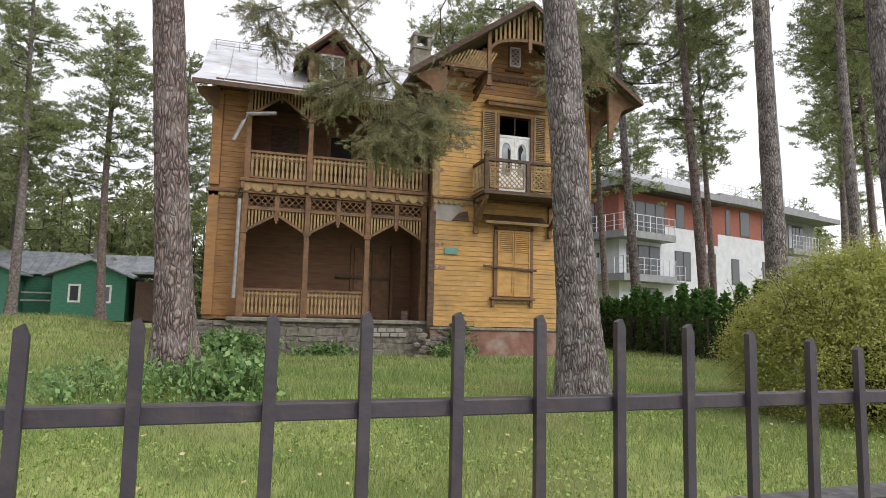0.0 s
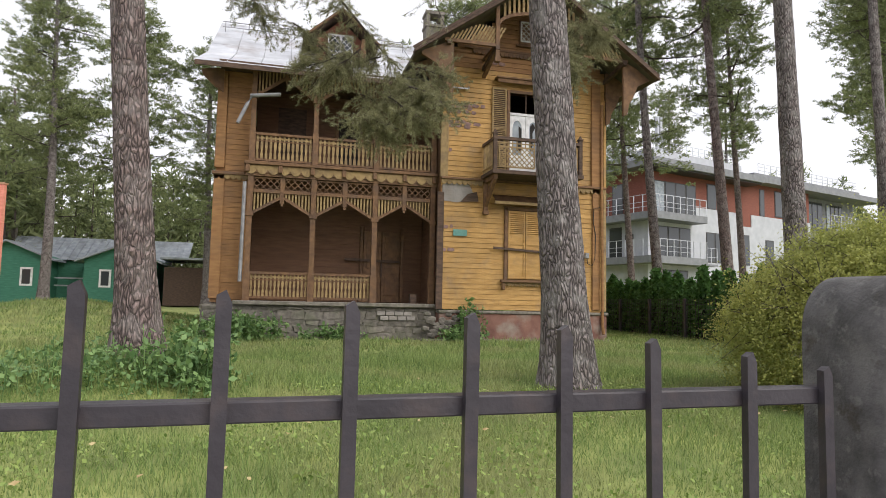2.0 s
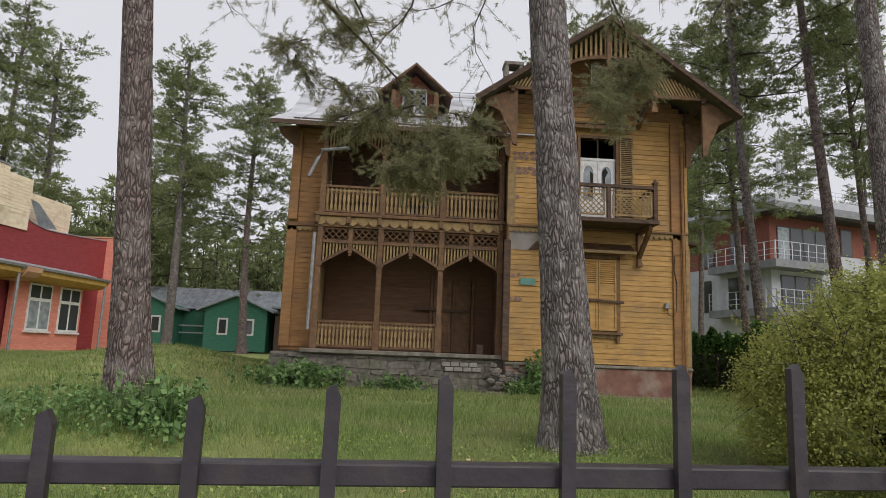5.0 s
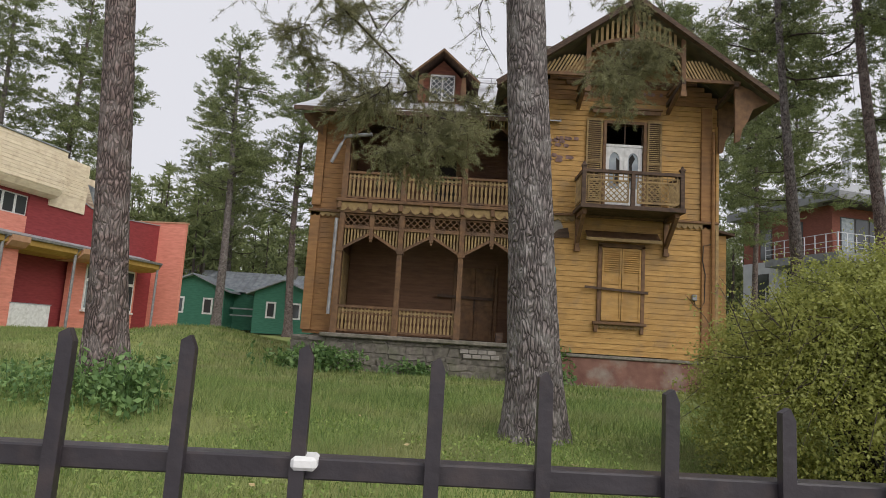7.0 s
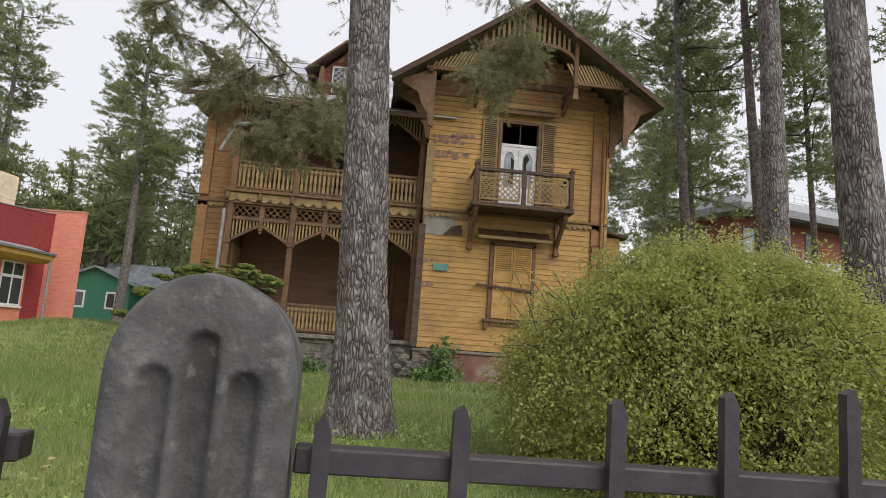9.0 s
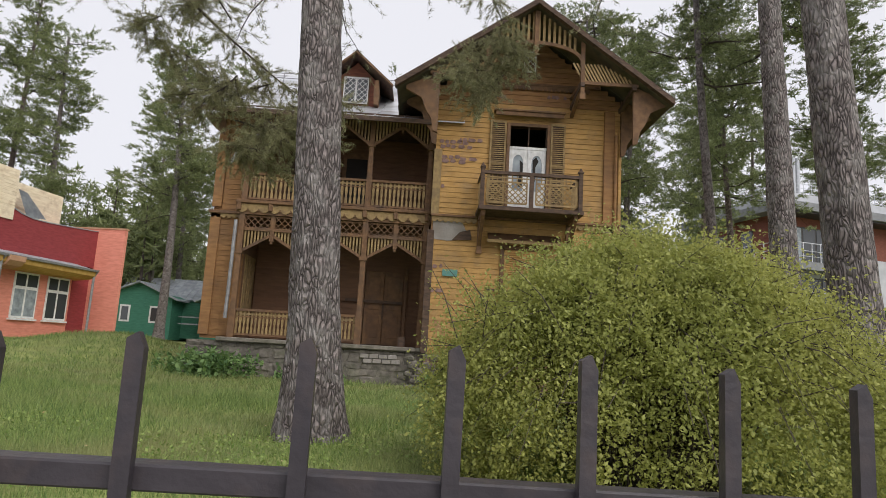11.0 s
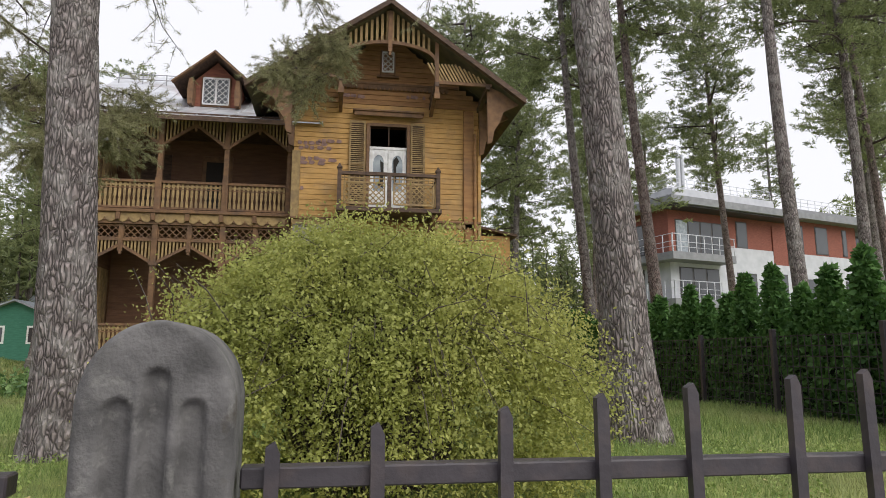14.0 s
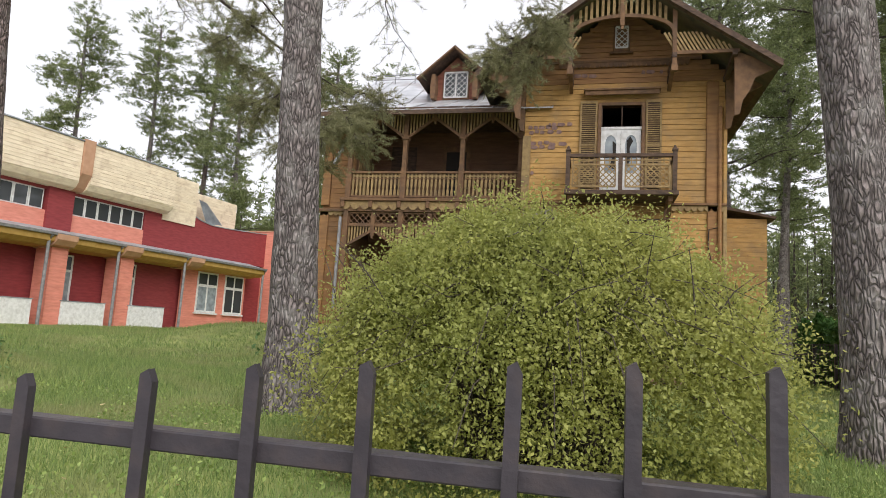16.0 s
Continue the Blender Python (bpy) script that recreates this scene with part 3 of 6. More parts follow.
# small gable window
boxp("gable_window", 8.10, 8.56, YF - 0.06, YF + 0.0, 9.95, 10.75, M_TRIM, house, "small latticed gable window", 0.01)
lattice("gable_window_lattice", 8.16, 8.50, YF - 0.075, 10.05, 10.68, M_WHITE, house, 2, 0.02)
boxp("gable_window_sill", 8.0, 8.66, YF - 0.12, YF, 9.86, 9.92, M_TRIM, house)

# balcony door with dark transom
door = boxp("door_frame", DX0 - 0.09, DX0, YF - 0.05, YF + 0.14, DZ0, DZ1 + 0.09, M_TRIM, house)
boxp("door_frame", DX1, DX1 + 0.09, YF - 0.05, YF + 0.14, DZ0, DZ1 + 0.09, M_TRIM, house)
boxp("door_head", DX0, DX1, YF - 0.05, YF + 0.14, DZ1, DZ1 + 0.09, M_TRIM, house)
boxp("transom_bar", DX0, DX1, YF + 0.02, YF + 0.12, 7.62, 7.70, M_WHITE, house)
for x in (DX0, (DX0 + DX1) / 2, DX1 - 0.03):
    boxp("transom_stile", x, x + 0.03, YF + 0.04, YF + 0.1, 7.70, DZ1, M_DARKWOOD, house)
for i in range(2):
    a = DX0 + 0.56 * i
    b = a + 0.555
    leaf = boxp("balcony_door_leaf", a, a + 0.12, YF + 0.04, YF + 0.09, DZ0, 7.62, M_WHITE, house, "chipped white door leaf with arched pane", 0.006)
    boxp("stile", b - 0.12, b, YF + 0.04, YF + 0.09, DZ0, 7.62, M_WHITE, leaf, "", 0.006)
    boxp("rail", a + 0.12, b - 0.12, YF + 0.04, YF + 0.09, DZ0, 6.35, M_WHITE, leaf, "", 0.006)
    bm = bmesh.new()
    c = (a + b) / 2
    pts = [(a + 0.12, 7.62), (a + 0.12, 7.2)] + [(c - 0.157 * math.cos(q), 7.2 + 0.26 * math.sin(q)) for q in (0.5, 0.9, 1.3, 1.57, 1.84, 2.24, 2.64)] + [(b - 0.12, 7.2), (b - 0.12, 7.62)]
    prism(bm, pts, YF + 0.04, YF + 0.09)
    bm.normal_update()
    bmesh.ops.triangulate(bm, faces=[f for f in bm.faces if len(f.verts) > 4])
    part("arched_head", bm, M_WHITE, leaf)
    boxp("pane", a + 0.12, b - 0.12, YF + 0.06, YF + 0.066, 6.35, 7.5, M_PALEGLASS, leaf, "dusty cracked pane")
    bm = bmesh.new()
    if i == 0:
        prism(bm, [(c - 0.02, 6.5), (c + 0.14, 6.45), (c + 0.15, 7.2), (c + 0.05, 7.3), (c + 0.07, 6.9)], YF + 0.05, YF + 0.058)
    else:
        prism(bm, [(c - 0.12, 7.3), (c - 0.02, 7.42), (c + 0.06, 7.28), (c - 0.03, 7.1), (c - 0.02, 6.7), (c - 0.1, 6.5)], YF + 0.05, YF + 0.058)
    # dark sheet on the whole pane; the gloom behind is its colour
    part("pane_hole_dark_sheet", bm, M_DARK, leaf, "dark sheet standing for the hole in the broken pane")
boxp("door_hood", 7.30, 9.43, YF - 0.28, YF, 8.70, 8.76, M_TRIM, house, "", 0.01)
boxp("door_hood_board", 7.34, 9.39, YF - 0.24, YF - 0.20, 8.57, 8.70, M_TRIM, house, "", 0.01)


def louvre_leaf(x0, x1, z0, z1, y, mat, split):
    leaf = boxp("shutter", x0, x0 + 0.05, y - 0.03, y, z0, z1, mat, house, "faded louvred shutter leaf")
    boxp("shutter_stile", x1 - 0.05, x1, y - 0.03, y, z0, z1, mat, leaf)
    for zz in {z0, (z0 + z1) / 2, z1 - 0.07}:
        boxp("shutter_rail", x0 + 0.05, x1 - 0.05, y - 0.03, y, zz, zz + 0.07, mat, leaf)
    boxp("shutter_back", x0 + 0.05, x1 - 0.05, y - 0.004, y, z0, z1, M_DARKWOOD if split > 0.1 else mat, leaf)
    z = z0 + 0.09
    if split < 1:
        z = z1 - (z1 - z0) * 0.32
    while z < z1 - 0.1:
        bm = bmesh.new()
        beam(bm, (x0 + 0.05, y - 0.017, z), (x1 - 0.05, y - 0.017, z), 0.045, 0.008, (0, -0.7, 0.7))
        part("louvre", bm, mat, leaf)
        z += 0.062


louvre_leaf(7.22, 7.70, 5.75, 8.45, YF - 0.04, M_TRIMY, 1)
louvre_leaf(9.05, 9.48, 5.75, 8.45, YF - 0.04, M_TRIMY, 1)

# lower window, closed by shutters and barred
louvre_leaf(7.80, 8.36, 2.40, 4.52, YF - 0.05, M_YELLOW, 0)
louvre_leaf(8.38, 8.93, 2.40, 4.52, YF - 0.05, M_YELLOW, 0)
for x0, x1 in ((7.68, 7.79), (8.94, 9.05)):
    boxp("window_casing", x0, x1, YF - 0.07, YF, 2.36, 4.62, M_TRIM, house, "", 0.008)
boxp("window_head", 7.68, 9.05, YF - 0.07, YF, 4.54, 4.66, M_TRIM, house, "", 0.008)
boxp("window_sill", 7.56, 9.1, YF - 0.16, YF, 2.28, 2.36, M_TRIM, house, "", 0.01)
scallops("scalloped_board", 7.66, 9.0, 2.28, 0.12, 0.12, YF - 0.06, YF - 0.035, M_TRIMY, house)
for x in (7.66, 8.98):
    boxp("sill_bracket", x - 0.05, x + 0.05, YF - 0.11, YF - 0.01, 2.05, 2.28, M_TRIM, house, "", 0.012)
bm = bmesh.new()
beam(bm, (7.30, YF - 0.11, 3.34), (9.14, YF - 0.11, 3.25), 0.07, 0.05)
part("shutter_bar", bm, M_DARKWOOD, house, "dark rough bar nailed across the shutters")
bm = bmesh.new()
vs = [bm.verts.new(p) for p in ((7.28, YF, 5.02), (9.42, YF, 5.02), (9.42, YF - 0.34, 4.76), (7.28, YF - 0.34, 4.76))]
bm.faces.new(vs[::-1])
bmesh.ops.solidify(bm, geom=bm.faces[:], thickness=0.03)
part("window_hood", bm, M_TRIM, house, "sloping board hood")
boxp("hood_edge", 7.25, 9.45, YF - 0.37, YF - 0.33, 4.68, 4.77, M_TRIMY, house)

# balcony
BX0, BX1, BYF = 6.92, 9.78, 18.82
boxp("balcony_floor", BX0 - 0.03, BX1 + 0.05, BYF - 0.06, YF, 5.46, 5.58, M_DARKWOOD, house, "dark weathered balcony floor", 0.01)
for x in (BX0 + 0.12, BX1 - 0.14):
    bm = bmesh.new()
    beam(bm, (x, BYF + 0.1, 5.4), (x, YF, 5.4), 0.12, 0.14, (0, 0, 1))
    beam(bm, (x, BYF + 0.18, 5.36), (x, YF - 0.03, 4.62), 0.10, 0.14, (0, 0, 1))
    beam(bm, (x, YF - 0.06, 4.45), (x, YF - 0.06, 5.4), 0.12, 0.10)
    beam(bm, (x, YF - 0.08, 4.36), (x, YF - 0.08, 4.47), 0.16, 0.14)
    part("balcony_bracket", bm, M_TRIM, house, "carved bracket")
for x in (BX0 + 0.05, (BX0 + BX1) / 2, BX1 - 0.05):
    end = x != (BX0 + BX1) / 2
    bm = bmesh.new()
    beam(bm, (x, BYF, 5.56), (x, BYF, 6.66 if end else 6.52), 0.11, 0.11)
    if end:
        beam(bm, (x, BYF, 6.66), (x, BYF, 6.70), 0.15, 0.15)
        bmesh.ops.create_cone(bm, segments=8, radius1=0.07, radius2=0.02, depth=0.1, cap_ends=True, matrix=Matrix.Translation((x, BYF, 6.75)))
    part("balcony_post", bm, M_DARKWOOD, house)
bm = bmesh.new()
beam(bm, (BX0, BYF, 6.53), (BX1, BYF, 6.53), 0.09, 0.12, (0, 1, 0))
for x in (BX0 + 0.05, BX1 - 0.05):
    beam(bm, (x, BYF, 6.53), (x, YF, 6.53), 0.09, 0.09, (0, 0, 1))
part("balcony_handrail", bm, M_DARKWOOD, house)
for a, b in ((BX0 + 0.12, (BX0 + BX1) / 2 - 0.07), ((BX0 + BX1) / 2 + 0.07, BX1 - 0.12)):
    lattice("balcony_lattice", a + 0.06, b - 0.06, BYF, 5.68, 6.28, M_TRIMY, house, 7, 0.028)
    bm = bmesh.new()
    beam(bm, (a, BYF, 6.40), (b, BYF, 6.40), 0.03, 0.03)
    for k in range(9):
        x = a + (b - a) * (k + 0.5) / 9
        beam(bm, (x, BYF, 6.3), (x, BYF, 6.5), 0.03, 0.02)
    part("balcony_frieze", bm, M_TRIMY, house)
for x in (BX0 + 0.05, BX1 - 0.05):
    bm = bmesh.new()
    for k in range(8):
        y = BYF + 0.12 + 0.13 * k
        beam(bm, (x, y, 5.6), (x, y, 6.5), 0.04, 0.03)
    beam(bm, (x, BYF, 5.72), (x, YF, 5.72), 0.04, 0.05, (0, 0, 1))
    part("balcony_side_rail", bm, M_TRIMY, house)

# gallery: back walls, ceilings, left end wall
boxp("gallery_back_wall", 0.0, X0, GYB, GYB + 0.15, 1.56, 8.6, M_INNER, house, "red-brown boarded back wall")
z = 1.58
while z < 8.4:
    if not 5.3 < z < 5.65:
        boxp("back_board", 0.02, 3.55, GYB - 0.018, GYB, z, z + 0.18, M_INNER, house)
        boxp("back_board", 4.95, X0 - 0.02, GYB - 0.018, GYB, z, z + 0.18, M_INNER, house)
        if z > 4.2:
            boxp("back_board", 3.55, 4.95, GYB - 0.018, GYB, z, z + 0.18, M_INNER, house)
    z += 0.19
boxp("gallery_floor", -0.2, X0, GYF - 0.12, GYB, 5.30, ZG, M_TRIM, house)
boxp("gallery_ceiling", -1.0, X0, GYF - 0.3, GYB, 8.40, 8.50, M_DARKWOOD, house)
for i in range(2):
    leaf = boxp("verandah_door", 3.62 + 0.62 * i, 4.22 + 0.62 * i, GYB - 0.07, GYB, 1.58, 3.95, M_TRIM, house, "worn brown double door leaf", 0.01)
    boxp("door_panel", 3.72 + 0.62 * i, 4.12 + 0.62 * i, GYB - 0.085, GYB - 0.07, 1.8, 2.5, M_TRIM, leaf, "", 0.01)
    boxp("door_panel", 3.72 + 0.62 * i, 4.12 + 0.62 * i, GYB - 0.085, GYB - 0.07, 2.7, 3.8, M_TRIM, leaf, "", 0.01)
for x in (3.5, 4.88):
    boxp("door_casing", x, x + 0.1, GYB - 0.09, GYB, 1.58, 4.1, M_TRIM, house, "", 0.01)
bm = bmesh.new()
beam(bm, (3.0, GYB - 0.14, 2.98), (4.85, GYB - 0.14, 2.94), 0.09, 0.05)
part("door_bar", bm, M_DARKWOOD, house, "dark bar nailed across the door")
boxp("door_strap", 4.2, 4.25, GYB - 0.12, GYB - 0.09, 2.4, 3.0, M_DARKWOOD, house)
boxp("gallery_window", 2.55, 3.5, GYB - 0.05, GYB, 5.7, 7.9, M_TRIM, house, "brown window frame on the upper gallery", 0.01)
# opaque near-black instead of glass: the dim room is put into its colour
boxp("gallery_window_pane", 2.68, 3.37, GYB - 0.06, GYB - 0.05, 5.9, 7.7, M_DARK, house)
# solid dark panel on the wall, its colour standing for doorway shade
boxp("gallery_door", 0.7, 1.6, GYB - 0.05, GYB, 5.7, 7.9, M_DARKWOOD, house, "dark panel standing for the unlit open doorway on the gallery")
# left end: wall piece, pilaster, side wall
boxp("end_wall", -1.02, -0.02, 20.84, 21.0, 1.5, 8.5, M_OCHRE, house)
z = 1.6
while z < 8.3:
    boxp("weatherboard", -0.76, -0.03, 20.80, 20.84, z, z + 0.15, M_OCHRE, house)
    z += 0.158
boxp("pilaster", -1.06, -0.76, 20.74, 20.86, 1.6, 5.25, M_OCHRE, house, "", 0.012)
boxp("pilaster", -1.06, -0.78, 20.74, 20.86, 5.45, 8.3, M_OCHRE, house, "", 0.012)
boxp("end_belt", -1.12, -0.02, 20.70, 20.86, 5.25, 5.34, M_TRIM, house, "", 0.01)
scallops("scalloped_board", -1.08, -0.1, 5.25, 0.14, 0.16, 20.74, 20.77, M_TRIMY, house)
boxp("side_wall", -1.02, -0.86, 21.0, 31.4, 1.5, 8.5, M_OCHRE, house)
boxp("end_inner_wall", -0.16, -0.02, 21.0, GYB, 1.56, 8.5, M_INNER, house)
for k in range(5):
    boxp("pale_slat", -0.02, 0.0, 21.2 + 0.24 * k, 21.4 + 0.24 * k, 2.0, 4.1, M_TRIMY, house)
    boxp("pale_slat", -0.02, 0.0, 21.2 + 0.24 * k, 21.4 + 0.24 * k, 6.1, 7.6, M_TRIMY, house)
boxp("back_wall", -0.86, X1, 31.3, 31.4, 1.4, 8.9, M_OCHRE, house)
bm = bmesh.new()
for z0, z1 in ((7.2, 8.45),):
    prism(bm, [(-0.9, 7.7), (-1.2, 7.9), (-1.5, 8.2), (-1.55, 8.35), (-0.9, 8.45)], 20.7, 20.8)
part("eave_bracket", bm, M_TRIM, house)

COLS = [0.0, 1.82, 3.67, 5.48]
for i, x in enumerate(COLS):
    bm = bmesh.new()
    beam(bm, (x, GYF, 1.56), (x, GYF, 5.2), 0.15, 0.15)
    beam(bm, (x, GYF, 1.56), (x, GYF, 2.4), 0.19, 0.19)
    beam(bm, (x, GYF, 4.02), (x, GYF, 4.14), 0.22, 0.20)
    part("column", bm, M_TRIM, house, "carved brown wooden column")
    bm = bmesh.new()
    beam(bm, (x, GYF, ZG), (x, GYF, 8.4), 0.14, 0.14)
    beam(bm, (x, GYF, 7.52), (x, GYF, 7.62), 0.22, 0.20)
    beam(bm, (x, GYF, ZG), (x, GYF, 6.6), 0.17, 0.17)
    part("column", bm, M_TRIM, house, "carved brown wooden column")


def balustrade(x0, x1, y, z0, z1, n):
    rail = bmesh.new()
    beam(rail, (x0, y, z1), (x1, y, z1), 0.07, 0.10)
    beam(rail, (x0, y, z1 - 0.2), (x1, y, z1 - 0.2), 0.035, 0.03)
    beam(rail, (x0, y, z0), (x1, y, z0), 0.06, 0.06)
    r = part("balustrade", rail, M_TRIM, house, "worn balustrade with flat-cut balusters")
    for k in range(n):
        x = x0 + (x1 - x0) * (k + 0.5) / n
        w = 0.3 * (x1 - x0) / n
        bm = bmesh.new()
        prism(bm, [(x - w, z0), (x + w, z0), (x + w, z0 + 0.18), (x + w * 0.55, z0 + 0.26), (x + w, z0 + 0.36), (x + w, z1 - 0.26), (x + w * 0.5, z1 - 0.2), (x + w, z1 - 0.12), (x + w * 0.6, z1 - 0.03), (x - w * 0.6, z1 - 0.03), (x - w, z1 - 0.12), (x - w * 0.5, z1 - 0.2), (x - w, z1 - 0.26), (x - w, z0 + 0.36), (x - w * 0.55, z0 + 0.26), (x - w, z0 + 0.18)], y - 0.012, y + 0.012)
        part("baluster", bm, M_TRIMY, r)
        if k:
            bm = bmesh.new()
            xx = x0 + (x1 - x0) * k / n
            bmesh.ops.create_cone(bm, segments=8, radius1=0.032, radius2=0.032, depth=0.02, cap_ends=True, matrix=Matrix.Translation((xx, y, z1 - 0.12)) @ Matrix.Rotation(math.pi / 2, 4, "X"))
            part("rosette", bm, M_TRIMY, r)


def fan_bracket(x0, x1, zlow, zhigh, ztop, y, n):
    """Half an arch: a rising rail with upright slats above it up to a top rail."""
    bm = bmesh.new()
    beam(bm, (x0, y, zlow), (x1, y, zhigh), 0.085, 0.07)
    f = part("arch_rail", bm, M_TRIM, house)
    for k in range(n):
        q = (k + 0.5) / n
        x, zb = x0 + (x1 - x0) * q, zlow + (zhigh - zlow) * q
        bm = bmesh.new()
        beam(bm, (x, y, zb), (x, y, ztop), 0.05, 0.02)
        part("arch_slat", bm, M_TRIMY, f)


for i in range(3):
    a, b = COLS[i] + 0.08, COLS[i + 1] - 0.08
    c = (a + b) / 2
    balustrade(a, b, GYF, ZG + 0.08, 6.47, 13)
    if i < 2:
        balustrade(a, b, GYF, 1.66, 2.37, 15)
    # lower frieze: lattice, then fan brackets meeting at a drop
    for p, q in ((a, c - 0.06), (c + 0.06, b)):
        lattice("lattice_panel", p, q, GYF, 4.80, 5.16, M_TRIM, house, 4, 0.026)
    boxp("frieze_rail", a, b, GYF - 0.04, GYF + 0.04, 4.72, 4.79, M_TRIM, house)
    bm = bmesh.new()
    beam(bm, (c, GYF, 4.42), (c, GYF, 5.2), 0.12, 0.09)
    beam(bm, (c, GYF, 4.34), (c, GYF, 4.44), 0.07, 0.07)
    part("drop_post", bm, M_TRIM, house)
    fan_bracket(a, c - 0.06, 4.12, 4.58, 4.74, GYF, 8)
    fan_bracket(b, c + 0.06, 4.12, 4.58, 4.74, GYF, 8)
    # upper frieze
    bm = bmesh.new()
    beam(bm, (c, GYF, 8.12), (c, GYF, 8.4), 0.10, 0.08)
    beam(bm, (c, GYF, 8.04), (c, GYF, 8.14), 0.06, 0.06)
    part("drop_post", bm, M_TRIM, house)
    fan_bracket(a, c - 0.05, 7.62, 8.2, 8.38, GYF, 8)
    fan_bracket(b, c + 0.05, 7.62, 8.2, 8.38, GYF, 8)
boxp("upper_beam", -0.15, X0, GYF - 0.08, GYF + 0.08, 8.36, 8.48, M_TRIM, house)
boxp("cornice", -0.2, X0 - 0.03, GYF - 0.2, GYF + 0.1, 5.52, 5.62, M_TRIM, house, "", 0.012)
boxp("cornice_board", -0.15, X0 - 0.03, GYF - 0.09, GYF + 0.05, 5.2, 5.52, M_TRIM, house)
scallops("scalloped_board", -0.16, X0 - 0.06, 5.50, 0.26, 0.31, GYF - 0.13, GYF - 0.10, M_TRIMY, house)
for k in range(7):
    x = -0.1 + 0.93 * k
    boxp("cornice_block", x - 0.06, x + 0.06, GYF - 0.19, GYF - 0.09, 5.3, 5.52, M_TRIM, house, "", 0.015)

# metal roof: a flatter skirt over the gallery, then the steeper main slope, laid in sheets
def roof_z(y):
    return 8.28 + (y - 19.78) * 0.45 if y < 23.0 else 9.729 + (y - 23.0) * 0.656


ROWS = [19.78, 20.85, 21.92, 23.0, 24.08, 25.15, 26.23, 27.3]
for ya, yb in zip(ROWS, ROWS[1:]):
    yb -= 0.012
    for k in range(9):
        xa, xb = -1.66 + 0.9 * k, -1.66 + 0.9 * (k + 1) - 0.012
        if xa > 5.9:
            continue
        za, zb = roof_z(ya), roof_z(yb)
        bm = bmesh.new()
        j = random.uniform(0, 0.014)
        a = [bm.verts.new(p) for p in ((xa, ya, za + j), (xb, ya, za + j), (xb, yb, zb + j), (xa, yb, zb + j))]
        b = [bm.verts.new((v.co.x, v.co.y, v.co.z - 0.03)) for v in a]
        bm.faces.new(a)
        bm.faces.new(b[::-1])
        for i in range(4):
            bm.faces.new((a[i], b[i], b[(i + 1) % 4], a[(i + 1) % 4]))
        beam(bm, (xb, ya, za + 0.02), (xb, yb, zb + 0.02), 0.012, 0.05, (0, -0.5, 0.85))
        part("roof_sheet", bm, M_METALROOF, house, "dull zinc roof sheet")
# snow rail along the upper slope
bm = bmesh.new()
for k in range(9):
    x = -1.4 + 0.85 * k
    beam(bm, (x, 25.9, roof_z(25.9)), (x, 25.9, roof_z(25.9) + 0.42), 0.03, 0.03)
for dz in (0.2, 0.4):
    beam(bm, (-1.5, 25.9, roof_z(25.9) + dz), (5.5, 25.9, roof_z(25.9) + dz), 0.025, 0.025)
part("snow_rail", bm, M_PIPE, house, "thin grey snow rail")
bm = bmesh.new()
vs = [bm.verts.new(p) for p in ((-1.66, 27.3, 12.55), (6.3, 27.3, 12.55), (6.3, 31.8, 9.6), (-1.66, 31.8, 9.6))]
bm.faces.new(vs)
part("rear_roof", bm, M_METALROOF, house)
bm = bmesh.new()
vs = [bm.verts.new(p) for p in ((-1.0, 20.4, 8.45), (-1.0, 31.4, 8.45), (-1.0, 31.4, 9.7), (-1.0, 27.3, 12.4), (-1.0, 23.0, 9.62))]
bm.faces.new(vs)
part("end_gable", bm, M_OCHRE, house)
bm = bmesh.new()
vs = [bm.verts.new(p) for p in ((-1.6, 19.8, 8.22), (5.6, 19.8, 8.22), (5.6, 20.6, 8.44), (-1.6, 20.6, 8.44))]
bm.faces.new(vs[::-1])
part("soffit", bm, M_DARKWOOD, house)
boxp("gutter_board", -1.62, 5.5, 19.74, 19.78, 8.14, 8.28, M_DARKWOOD, house)

# dormer standing well back on the roof
DYF, DX, DZ = 23.2, 2.69, 10.4
DORM_RED = surf("dormer_red_boards", (0.17, 0.06, 0.04), (0.26, 0.10, 0.06), 4, 0.85, 0.3, 25, (1, 1, 4))
bm = bmesh.new()
prism(bm, [(DX - 0.77, DZ - 0.8), (DX + 0.77, DZ - 0.8), (DX + 0.77, DZ + 0.34), (DX, DZ + 1.07), (DX - 0.77, DZ + 0.34)], DYF, 26.2)
part("dormer_wall", bm, DORM_RED, house, "red-brown boarded dormer")
for k in range(7):
    z = DZ - 0.62 + 0.14 * k
    for side in (-1, 1):
        boxp("dormer_board", DX + side * 0.66 - 0.1, DX + side * 0.66 + 0.1, DYF - 0.016, DYF, z, z + 0.132, DORM_RED, house)
